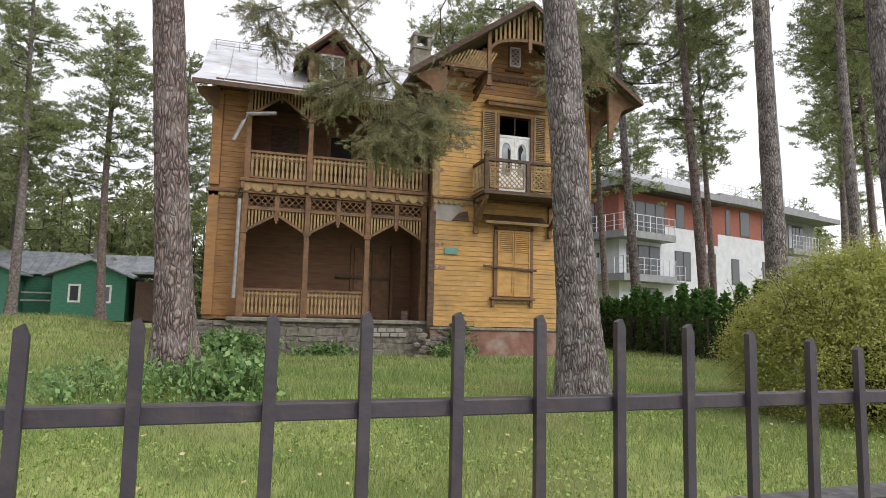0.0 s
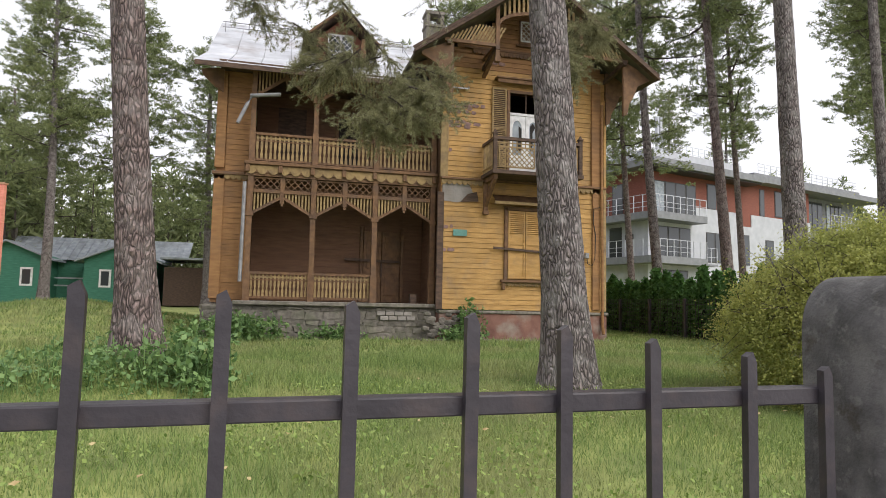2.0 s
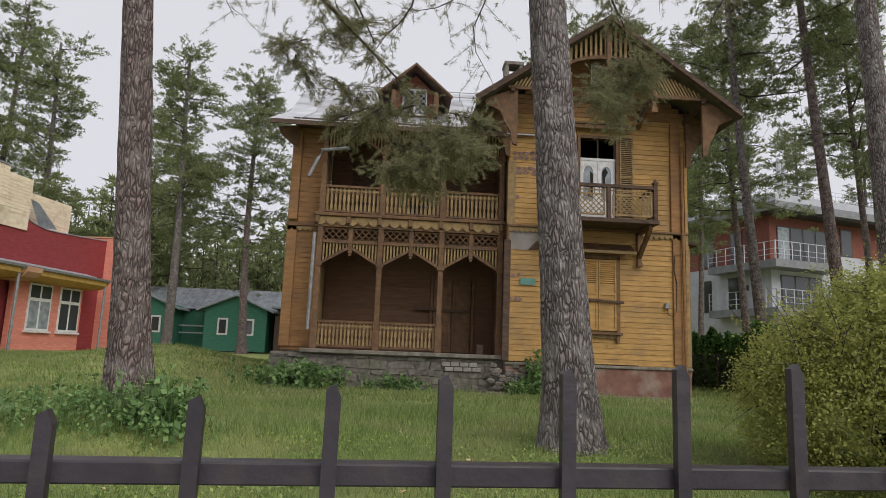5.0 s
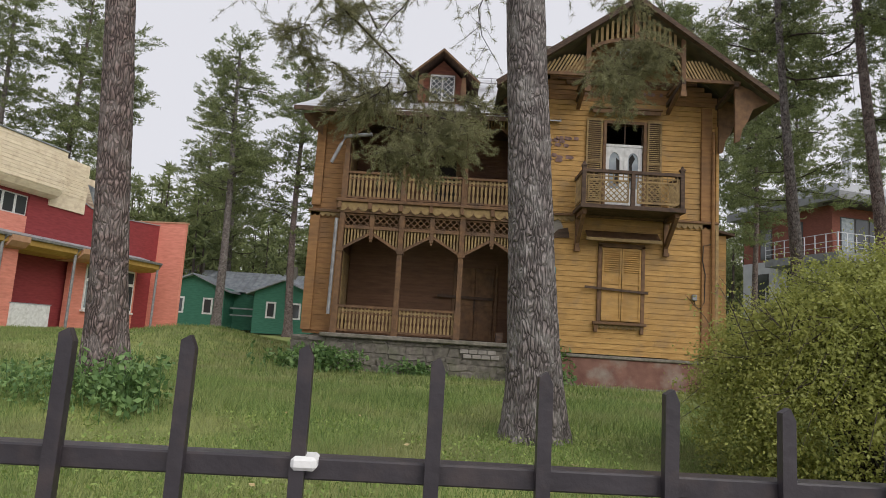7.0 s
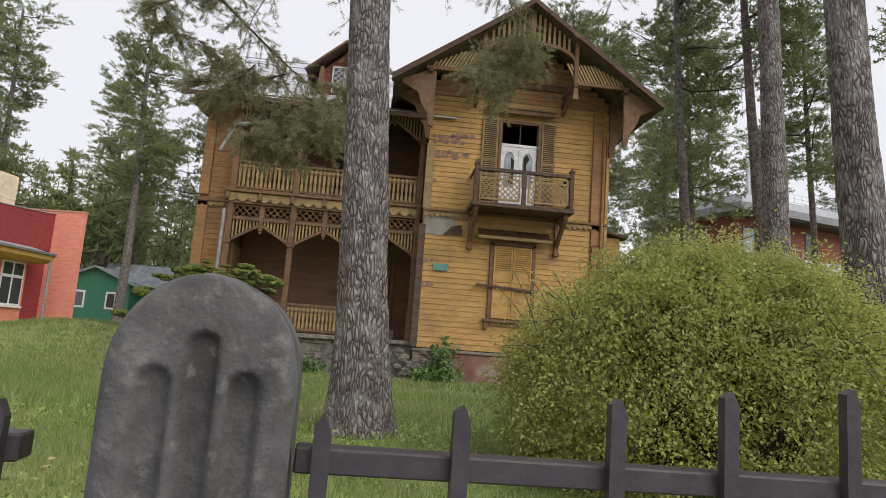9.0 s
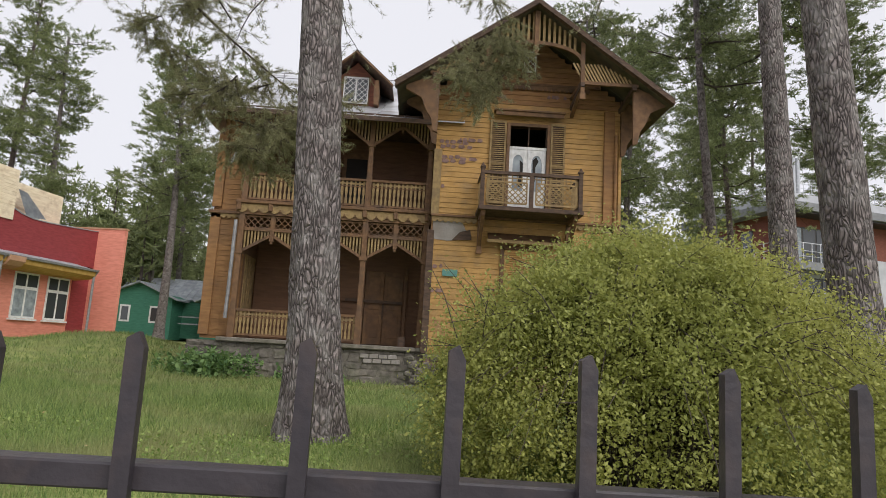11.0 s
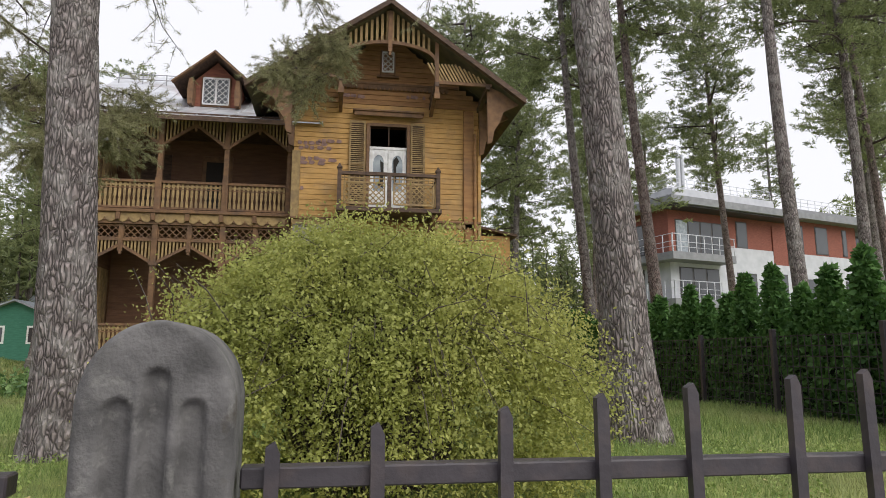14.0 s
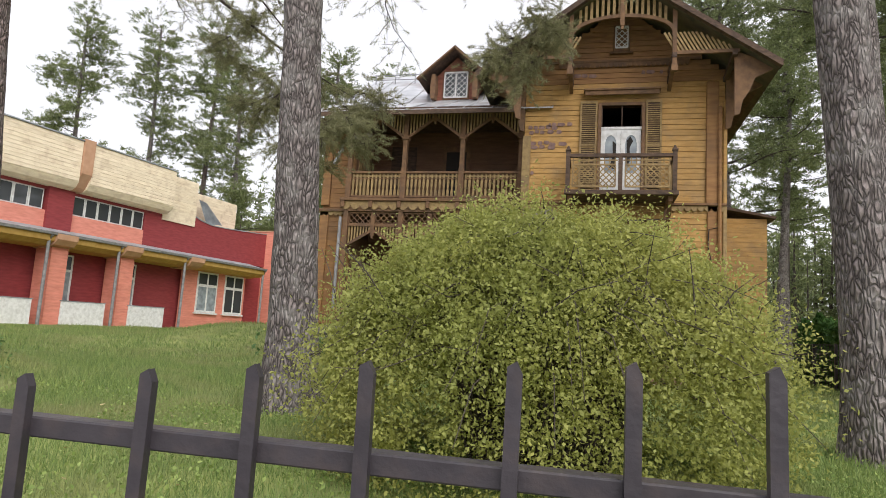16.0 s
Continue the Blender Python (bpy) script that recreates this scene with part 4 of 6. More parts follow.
for side in (-1, 1):
    bm = bmesh.new()
    vs = []
    for y in (DYF - 0.55, 26.6):
        vs += [bm.verts.new(p) for p in ((DX, y, DZ + 1.30), (DX + side * 1.3, y, DZ + 0.15), (DX + side * 1.3, y, DZ + 0.06), (DX, y, DZ + 1.18))]
    for f in ((0, 1, 2, 3), (7, 6, 5, 4), (0, 4, 5, 1), (1, 5, 6, 2), (2, 6, 7, 3), (3, 7, 4, 0)):
        bm.faces.new([vs[i] for i in f])
    part("dormer_roof", bm, M_DARKWOOD, house, "dark weathered dormer roof")
    bm = bmesh.new()
    beam(bm, (DX, DYF - 0.57, DZ + 1.2), (DX + side * 1.32, DYF - 0.57, DZ + 0.05), 0.05, 0.16)
    part("dormer_bargeboard", bm, M_TRIM, house)
    bm = bmesh.new()
    x = DX + side * 0.76
    prism(bm, [(x - 0.07, DZ - 0.6), (x + 0.07, DZ - 0.6), (x + 0.10, DZ - 0.15), (x + 0.06, DZ + 0.3), (x - 0.06, DZ + 0.3), (x - 0.10, DZ - 0.15)], DYF - 0.42, DYF - 0.02)
    part("dormer_bracket", bm, M_TRIM, house)
boxp("dormer_window", DX - 0.48, DX + 0.48, DYF - 0.05, DYF + 0.0, DZ - 0.54, DZ + 0.54, M_TRIM, house, "", 0.01)
for i in range(2):
    a = DX - 0.42 + 0.43 * i
    boxp("dormer_pane", a, a + 0.41, DYF - 0.056, DYF - 0.05, DZ - 0.46, DZ + 0.47, M_GLASS, house)
    lattice("dormer_sash", a, a + 0.41, DYF - 0.075, DZ - 0.46, DZ + 0.47, M_WHITE, house, 2, 0.016)

# chimney
bm = bmesh.new()
for b in ((6.5, 7.25, 26.5, 27.15, 9.5, 13.15), (6.45, 7.3, 26.45, 27.2, 13.15, 13.26), (6.5, 6.65, 26.5, 27.15, 13.26, 13.7), (7.1, 7.25, 26.5, 27.15, 13.26, 13.7), (6.46, 7.29, 26.46, 27.19, 13.7, 13.83)):
    box(bm, *b)
part("chimney", bm, M_MORTAR, house, "grey plastered chimney with open cap")

# lean-to at the side
boxp("lean_to_wall", X1, 13.15, 24.0, 28, 1.0, 5.75, M_YELLOW, house, "yellow boarded lean-to")
for k in range(30):
    boxp("weatherboard", X1, 13.16, 23.97, 24.0, 1.1 + 0.158 * k, 1.25 + 0.158 * k, M_YELLOW, house)
bm = bmesh.new()
beam(bm, (X1, 24.5, 6.3), (13.4, 24.5, 5.85), 0.08, 1.4)
part("lean_to_roof", bm, M_DARKWOOD, house)

# fixtures on the walls
bm = bmesh.new()
tube(bm, [(11.0, YF - 0.10, 8.2), (11.0, YF - 0.10, 5.5), (11.02, YF - 0.12, 1.0), (11.02, YF - 0.2, 0.7)], 0.05, 8)
part("downpipe", bm, M_OCHRE, house, "painted downpipe")
bm = bmesh.new()
tube(bm, [(-0.16, GYF - 0.1, 5.0), (-0.17, GYF - 0.1, 3.2), (-0.18, GYF - 0.1, 2.1)], 0.055, 8)
part("downpipe", bm, M_PIPE, house, "grey zinc downpipe")
bm = bmesh.new()
tube(bm, [(-0.42, GYF - 0.35, 6.65), (-0.18, GYF - 0.3, 7.25), (-0.05, GYF - 0.3, 7.5)], 0.055, 8)
tube(bm, [(-0.1, GYF - 0.3, 7.5), (0.75, GYF - 0.35, 7.6)], 0.06, 8)
part("broken_gutter", bm, M_PIPE, house, "loose broken grey gutter pipes")
boxp("meter_box", 10.42, 10.56, YF - 0.12, YF - 0.01, 3.12, 3.3, M_PIPE, house, "small grey junction box", 0.02)
bm = bmesh.new()
tube(bm, [(10.5, YF - 0.06, 3.15), (10.52, YF - 0.06, 2.95), (10.68, YF - 0.06, 2.9), (10.78, YF - 0.06, 3.1), (10.8, YF - 0.07, 3.9), (10.72, YF - 0.07, 4.3), (10.74, YF - 0.07, 4.75), (10.95, YF - 0.07, 4.8)], 0.014, 6)
part("cable", bm, M_BLACK, house, "black looping cable")
boxp("name_plate", 6.02, 6.46, YF - 0.05, YF - 0.03, 3.66, 3.86, M_TEAL, house, "small teal enamel plate", 0.004)
boxp("crate", 4.85, 5.05, 20.5, 20.7, 1.56, 1.85, M_DARKWOOD, house)

# plinth stones under the verandah
zz = 0.42
while zz < 1.36:
    h = random.uniform(0.17, 0.27)
    h = min(h, 1.42 - zz)
    x = -1.2
    while x < X0 - 0.05:
        w = min(random.uniform(0.22, 0.55), X0 - x)
        bm = bmesh.new()
        y = 20.30 + random.uniform(-0.025, 0.02)
        vs = box(bm, x + 0.014, x + w - 0.014, y, y + 0.12, zz + 0.012, zz + h - 0.012)
        for v in bm.verts:
            v.co += Vector((random.uniform(-0.05, 0.05), random.uniform(-0.03, 0.015), random.uniform(-0.04, 0.04)))
        part("plinth_stone", bm, M_STONE, house)
        x += w
    zz += h
for k in range(46):
    a, b = random.uniform(0, 1), random.uniform(0, 1)
    x, zc = X0 - 0.45 + 1.3 * a, 0.42 + 0.85 * b
    bm = bmesh.new()
    bmesh.ops.create_icosphere(bm, subdivisions=1, radius=random.uniform(0.07, 0.13), matrix=Matrix.Translation((x, YF - 0.06, zc)) @ Matrix.Diagonal((1.2, 0.5, 0.8, 1)))
    part("plinth_stone", bm, M_STONE, house)
for k in range(4):
    boxp("pale_brick", 3.9 + 0.27 * k, 4.15 + 0.27 * k, 20.24, 20.36, 1.05 + 0.0, 1.17, M_PLASTER, house, "", 0.012)
    boxp("pale_brick", 3.8 + 0.27 * k, 4.05 + 0.27 * k, 20.24, 20.36, 1.19, 1.31, M_PLASTER, house, "", 0.012)

# ---- iron fence with fluted concrete posts ----
FD = Vector((0.99805, 0.06245, 0.0))
FN = Vector((-FD.y, FD.x, 0.0))
F0 = Vector((1.7462, 1.7108, 0.0))
POSTS = [-2.585, 0.0, 2.585, 5.17, 7.755]
TOPS = [1.6739, 1.6687, 1.6721, 1.6308, 1.6001]
FROT = Matrix(((FD.x, FN.x, 0, 0), (FD.y, FN.y, 0, 0), (0, 0, 1, 0), (0, 0, 0, 1)))


def fence_pose(s, z=0.0, off=0.0):
    p = F0 + FD * s + FN * off
    return Matrix.Translation((p.x, p.y, z)) @ FROT


def make_post():
    """Tombstone-shaped post; three flutes with round heads on its front, the middle one taller."""
    W, D, H, NX, NZ = 0.079, 0.15, 1.665, 40, 150
    zs = np.concatenate([np.linspace(0, 1.2, 6)[:-1], np.linspace(1.2, H, NZ)])
    verts, faces = [], []
    us = np.linspace(-1, 1, NX + 1)
    flutes = [(-0.036, 1.585), (0.001, 1.616), (0.038, 1.583)]
    for zc in zs:
        q = max(0.0, (zc - 1.572) / (H - 1.572))
        hw = W * math.sqrt(max(0.0, 1 - min(q, 1.0) ** 2.05)) if q > 0 else W
        hw = max(hw, 0.004)
        for u in us:
            x = u * hw
            d = 0.0
            for fx, ft in flutes:
                r = 0.0142
                dz = max(0.0, zc - (ft - r))
                e = math.hypot(x - fx, dz)
                if e < r:
                    d = max(d, 0.013 * min(1.0, (1 - (e / r) ** 2) * 2.2))
            edge = 0.012 * max(0.0, (abs(u) * hw - hw + 0.012) / 0.012) ** 2 if hw > 0.02 else 0.012
            d += edge + 0.0006 * noise.noise((x * 120, zc * 120, 3)) + 0.0012 * noise.noise((x * 25, zc * 25, 1))
            verts.append((x, d, zc))
    n = NX + 1
    for j in range(len(zs) - 1):
        for i in range(NX):
            faces.append((j * n + i, j * n + i + 1, (j + 1) * n + i + 1, (j + 1) * n + i))
    base = len(verts)
    for (x, y, zc) in list(verts):
        verts.append((x, D - y * 0.5, zc))
    for j in range(len(zs) - 1):
        for i in range(NX):
            faces.append((base + j * n + i + 1, base + j * n + i, base + (j + 1) * n + i, base + (j + 1) * n + i + 1))
        a, b = j * n, (j + 1) * n
        faces.append((base + a, a, b, base + b))
        a, b = j * n + NX, (j + 1) * n + NX
        faces.append((a, base + a, base + b, b))
    t = (len(zs) - 1) * n
    for i in range(NX):
        faces.append((t + i, t + i + 1, base + t + i + 1, base + t + i))
    return np.array(verts), np.array(faces)


PV, PF = make_post()
POST_SHIFT = [(0.0, 0.0), (0.016, 0.004), (0.032, -0.012), (0.030, 0.0), (0.030, 0.0)]
for s, top, (ds, dz) in zip(POSTS, TOPS, POST_SHIFT):
    post = tagged(arrays("fence_post", PV, PF, M_CONC, smooth=True), "grey weathered concrete fence post with three fluted grooves", "fence post", "concrete fence posts")
    post.matrix_world = fence_pose(s + ds, top + dz - 1.665)
# moss cushions on one post
bm = bmesh.new()
for k in range(60):
    u = random.uniform(-0.95, 0.5)
    q = (1 - abs(u) ** 2.3) ** (1 / 2.3) if abs(u) < 1 else 0
    p = fence_pose(2.621 + u * 0.085, 1.575 + 0.092 * q + random.uniform(-0.008, 0.006), random.uniform(0.005, 0.13)).translation
    bmesh.ops.create_icosphere(bm, subdivisions=1, radius=random.uniform(0.003, 0.009), matrix=Matrix.Translation(p) @ Matrix.Diagonal((1.4, 1.4, 0.5, 1)))
tagged(part("moss", bm, M_MOSS), "green moss cushions on top of the concrete post", "moss", kind="stuff")

for n in range(4):
    sa, sb = POSTS[n] + 0.115, POSTS[n + 1] - 0.115
    za, zb = TOPS[n] - 0.172, TOPS[n + 1] - 0.172
    panel = thing("iron_fence", "dark brown iron fence panel with pointed flat pickets", "fence", "iron fence panels")
    for dz, t in ((0.0, 0.0235), (-1.05, 0.0235)):
        bm = bmesh.new()
        a, b = fence_pose(sa, za + dz, 0.06).translation, fence_pose(sb, zb + dz, 0.06).translation
        beam(bm, a, b, t, 0.030, FN)
        bmesh.ops.bevel(bm, geom=bm.edges[:], offset=0.002, segments=1, affect="EDGES")
        part("rail", bm, M_IRON, panel)
    for k in range(18):
        s = POSTS[n] + 0.14 + 0.1356 * k
        q = (s - POSTS[n]) / 2.585
        top = TOPS[n] + (TOPS[n + 1] - TOPS[n]) * q - 0.135 + 0.10 * math.sin(math.pi * (s - sa) / (sb - sa)) ** 0.9
        bm = bmesh.new()
        w, d = 0.0080, 0.006
        pts = [(-w, 0.12), (w, 0.12), (w, top - 0.014), (w * 0.2, top), (-w, top - 0.006)]
        prism(bm, pts, 0.06 - 0.026, 0.06 - 0.026 + 2 * d)
        bmesh.ops.transform(bm, matrix=fence_pose(s) @ Matrix.Rotation(random.uniform(-0.008, 0.008), 4, "Y"), verts=bm.verts[:])
        part("picket", bm, M_IRON, panel)
collar = boxp("white_cap", -0.014, 0.014, 0.028, 0.064, 1.499, 1.514, M_WHITE, None, "", 0.004)
collar.matrix_world = fence_pose(2.445 - 0.1356 * 7)
tagged(collar, "small white plastic clip on a fence picket", "clip")
bm = bmesh.new()
a, b = fence_pose(-14, 0, 0.06).translation, fence_pose(20, 0, 0.06).translation
beam(bm, (a.x, a.y, 0.2), (b.x, b.y, 0.2), 0.6, 0.22, FN)
tagged(part("fence_base", bm, M_CONC), "low concrete base wall under the iron fence", "low wall", kind="structure")
bm = bmesh.new()
beam(bm, fence_pose(-0.55, 0.95, 0.42).translation, fence_pose(0.35, 0.95, 0.42).translation, 0.5, 0.14, FN)
bmesh.ops.bevel(bm, geom=bm.edges[:], offset=0.015, segments=2, affect="EDGES")
tagged(part("kerb_block", bm, M_CONC), "mossy concrete block behind the fence", "concrete block")

# ---- pines ----
rng = np.random.default_rng(5)


def trunk_axis(base, lean, height, bend, seed):
    r = random.Random(seed)
    pts = []
    ph = r.uniform(0, 6)
    for k in range(25):
        q = k / 24
        pts.append((base[0] + lean[0] * height * q + bend * math.sin(q * 4 + ph) - bend * math.sin(ph), base[1] + lean[1] * height * q + bend * math.cos(q * 3 + ph) - bend * math.cos(ph), base[2] + height * q))
    return pts


def trunk_mesh(pts, r0, r1, seg, rings, rough, seed):
    pts = np.array(pts)
    q = np.linspace(0, 1, rings) ** 1.15
    idx = np.linspace(0, 1, len(pts))
    P = np.stack([np.interp(q, idx, pts[:, i]) for i in range(3)], -1)
    rad = r0 + (r1 - r0) * q + r0 * 0.55 * np.exp(-q * 40)
    ang = np.linspace(0, 2 * np.pi, seg, endpoint=False)
    V = np.zeros((rings, seg, 3))
    for j in range(rings):
        for i in range(seg):
            a = ang[i]
            n = noise.noise((math.cos(a) * 3.2, math.sin(a) * 3.2, P[j, 2] * 1.1 + seed)) if rough else 0
            n2 = noise.noise((math.cos(a) * 9, math.sin(a) * 9, P[j, 2] * 4 + seed)) if rough else 0
            rr = rad[j] * (1 + 0.07 * n + rough * n2)
            V[j, i] = (P[j, 0] + rr * math.cos(a), P[j, 1] + rr * math.sin(a), P[j, 2])
    ids = np.arange(rings * seg).reshape(rings, seg)
    nx = np.roll(ids, -1, 1)
    Fc = np.stack([ids[:-1], nx[:-1], nx[1:], ids[1:]], -1).reshape(-1, 4)
    return V.reshape(-1, 3), Fc


def needles(centres, dirs, size, per, width, spread=0.9):
    """Tufts of needle blades: thin triangles fanning out along a twig direction."""
    n = len(centres)
    C = np.repeat(centres, per, 0)
    Dv = np.repeat(dirs, per, 0)
    along = rng.uniform(-0.6, 0.6, (n * per, 1)) * size
    v = Dv * 0.6 + rng.normal(0, spread, (n * per, 3))
    v /= np.linalg.norm(v, axis=1, keepdims=True)
    L = size * rng.uniform(0.55, 1.1, (n * per, 1))
    side = np.cross(v, rng.normal(0, 1, (n * per, 3)))
    side /= np.linalg.norm(side, axis=1, keepdims=True) + 1e-9
    a = C + Dv * along
    V = np.stack([a - side * width, a + side * width, a + v * L], 1).reshape(-1, 3)
    return V, np.arange(len(V)).reshape(-1, 3)


def branch_set(name, parent, starts, size, per, width, mat, tuft_step, twig_r, twigs=5, droop=0.25, label="", pads=0, clump=0.2):
    """Limbs as given polylines; twigs spring off them and carry tufts of needles."""
    bm = bmesh.new()
    cen, dr = [], []
    for pts, r in starts:
        tube(bm, pts, [r * (1 - 0.75 * i / (len(pts) - 1)) for i in range(len(pts))], 5, False)
        P = [Vector(p) for p in pts]
        for i in range(1, len(P)):
            base_dir = (P[i] - P[i - 1]).normalized()
            for k in range(twigs):
                q = random.random()
                o = P[i - 1].lerp(P[i], q)
                d = (base_dir * random.uniform(0.1, 0.9) + Vector((random.gauss(0, 0.8), random.gauss(0, 0.8), random.gauss(-droop, 0.45)))).normalized()
                ln = random.uniform(0.5, 1.5) * size * 5
                mid = o + d * ln * 0.5 + Vector((0, 0, random.uniform(-0.06, 0.06)))
                end = o + d * ln + Vector((0, 0, -droop * ln * 0.3))
                tube(bm, [o, mid, end], [twig_r, twig_r * 0.7, twig_r * 0.4], 3, False)
                for j in range(pads):
                    cen.append(end + Vector((random.gauss(0, clump), random.gauss(0, clump), random.gauss(0, clump * 0.4))))
                    dr.append(Vector((d.x, d.y, 0.35)))
                if pads:
                    continue
                m = max(2, int(ln / tuft_step))
                for j in range(m):
                    f = 0.25 + 0.75 * j / (m - 1)
                    c = o.lerp(mid, f * 2) if f < 0.5 else mid.lerp(end, f * 2 - 1)
                    c = c + Vector((random.gauss(0, 0.35), random.gauss(0, 0.35), random.gauss(0, 0.3))) * size
                    cen.append(c)
                    dr.append(d)
    part("branch", bm, M_TWIG, parent)
    V, Fc = needles(np.array(cen), np.array(dr), size, per, width)
    return arrays("crown", V, Fc, mat, parent, label)


def limb(o, az, length, rise, n=5, wob=0.25):
    pts = [Vector(o)]
    d = Vector((math.cos(az), math.sin(az), rise))
    for k in range(n):
        d = (d + Vector((random.gauss(0, wob), random.gauss(0, wob), random.gauss(0, wob * 0.6)))).normalized()
        pts.append(pts[-1] + d * length / n)
    return [tuple(p) for p in pts]


def pine(base, r0, height, lean=(0, 0), bend=0.05, seed=1, near=False, crown_from=0.55, limbs=26, reach=3.2, mat=None, bark=None, per=14, size=0.30, width=0.014, extra=(), label=""):
    random.seed(seed)
    t = thing("pine_tree", label or "tall pine with furrowed grey-brown bark and an open crown", "tree", "pine trees")
    ax = trunk_axis(base, lean, height, bend, seed)
    V, Fc = trunk_mesh(ax, r0, r0 * 0.25, 48 if near else 12, 150 if near else 26, 0.05 if near else 0.0, seed)
    arrays("trunk", V, Fc, bark or M_BARK, t, smooth=True)
    A = np.array(ax)
    starts = []
    for k in range(limbs):
        q = crown_from + (1 - crown_from) * (k / limbs) ** 0.9
        o = [np.interp(q, np.linspace(0, 1, len(A)), A[:, i]) for i in range(3)]
        sc = (0.55 + 0.6 * random.random()) * (1 - 0.55 * max(0, (q - crown_from) / (1 - crown_from)))
        starts.append((limb(o, random.uniform(0, 6.28), reach * sc, random.uniform(-0.15, 0.45)), 0.05 + 0.02 * random.random()))
    starts += list(extra)
    branch_set("crown", t, starts, size, per, width, mat or M_NEEDLE2, 0.34, 0.012, 4, 0.05, pads=0 if near else 10, clump=reach * 0.055)
    return t


def gz(x, y):
    return float(ground_z(x, y)) - 0.03


# the four near trunks
random.seed(11)
near_branches = []
pine((-0.60, 8.8, gz(-0.6, 8.8)), 0.205, 21, (-0.078, -0.012), 0.03, 3, True, 0.5, 26, 3.5, M_NEEDLE, M_BARKR, 24, 0.13, 0.006)
pine((4.43, 8.45, gz(4.4, 8.4)), 0.28, 22, (-0.06, 0.012), 0.03, 7, True, 0.5, 26, 3.6, M_NEEDLE, None, 24, 0.13, 0.006)
pine((10.5, 8.48, gz(10.5, 8.5)), 0.275, 23, (-0.062, 0.0), 0.05, 12, True, 0.5, 26, 3.6, M_NEEDLE, None, 24, 0.13, 0.006)
pine((12.3, 13.05, gz(12.0, 13)), 0.27, 22, (-0.045, 0.0), 0.05, 15, True, 0.55, 24, 3.4, M_NEEDLE, M_BARK, 24, 0.13, 0.006)

# long boughs that hang in front of the villa
boughs = thing("pine_bough", "low hanging pine boughs with dense grey-green needles", "pine bough")
random.seed(21)
st = []
for o, az, ln, rs, r in (((-0.2, 9.5, 9.5), 0.9, 4.2, -0.75, 0.05), ((0.6, 11.2, 7.6), 0.5, 3.4, -0.75, 0.035)):
    st.append((limb(o, az, ln, rs, 6, 0.10), r))
for k in range(12):
    o = (random.uniform(1.85, 3.25), random.uniform(11.9, 13.0), random.uniform(4.75, 6.2))
    st.append((limb(o, random.uniform(-0.7, 0.7) + (math.pi if k % 4 == 0 else 0), random.uniform(0.6, 1.2), random.uniform(-0.6, 0.1), 4, 0.2), 0.016))
for k in range(4):
    o = (random.uniform(0.2, 1.2), random.uniform(12, 13.2), random.uniform(6.5, 7.3))
    st.append((limb(o, random.uniform(0, 6.28), random.uniform(0.6, 1.1), random.uniform(-0.6, 0.1), 4, 0.2), 0.012))
branch_set("crown", boughs, st, 0.085, 30, 0.0034, M_NEEDLE, 0.07, 0.005, 11, 0.35)
random.seed(22)
bough2 = thing("pine_bough", "hanging pine bough with dense needles before the gable", "pine bough")
st = []
for o, az, ln, rs, r in (((5.2, 11.2, 8.9), 0.8, 2.4, -0.8, 0.03),):
    st.append((limb(o, az, ln, rs, 5, 0.10), r))
for k in range(6):
    o = (random.uniform(5.8, 6.8), random.uniform(12.1, 13.0), random.uniform(6.55, 7.4))
    st.append((limb(o, random.uniform(-0.7, 0.7) + (math.pi if k % 2 else 0), random.uniform(0.5, 1.1), random.uniform(-0.6, 0.1), 4, 0.2), 0.014))
branch_set("crown", bough2, st, 0.085, 30, 0.0034, M_NEEDLE, 0.07, 0.005, 11, 0.35)
# thin open sprays high over the view
random.seed(23)
spray = thing("pine_bough", "thin open pine sprays overhead against the sky", "pine bough")
st = []
for k in range(30):
    x = -2.5 + 0.42 * k
    st.append((limb((x, random.uniform(10, 13), random.uniform(8.3, 10.0)), random.uniform(-0.6, 3.6), random.uniform(1.6, 3.0), random.uniform(-0.5, -0.05), 6, 0.3), 0.022))
branch_set("crown", spray, st, 0.11, 22, 0.0042, M_NEEDLE, 0.16, 0.006, 4, 0.25)

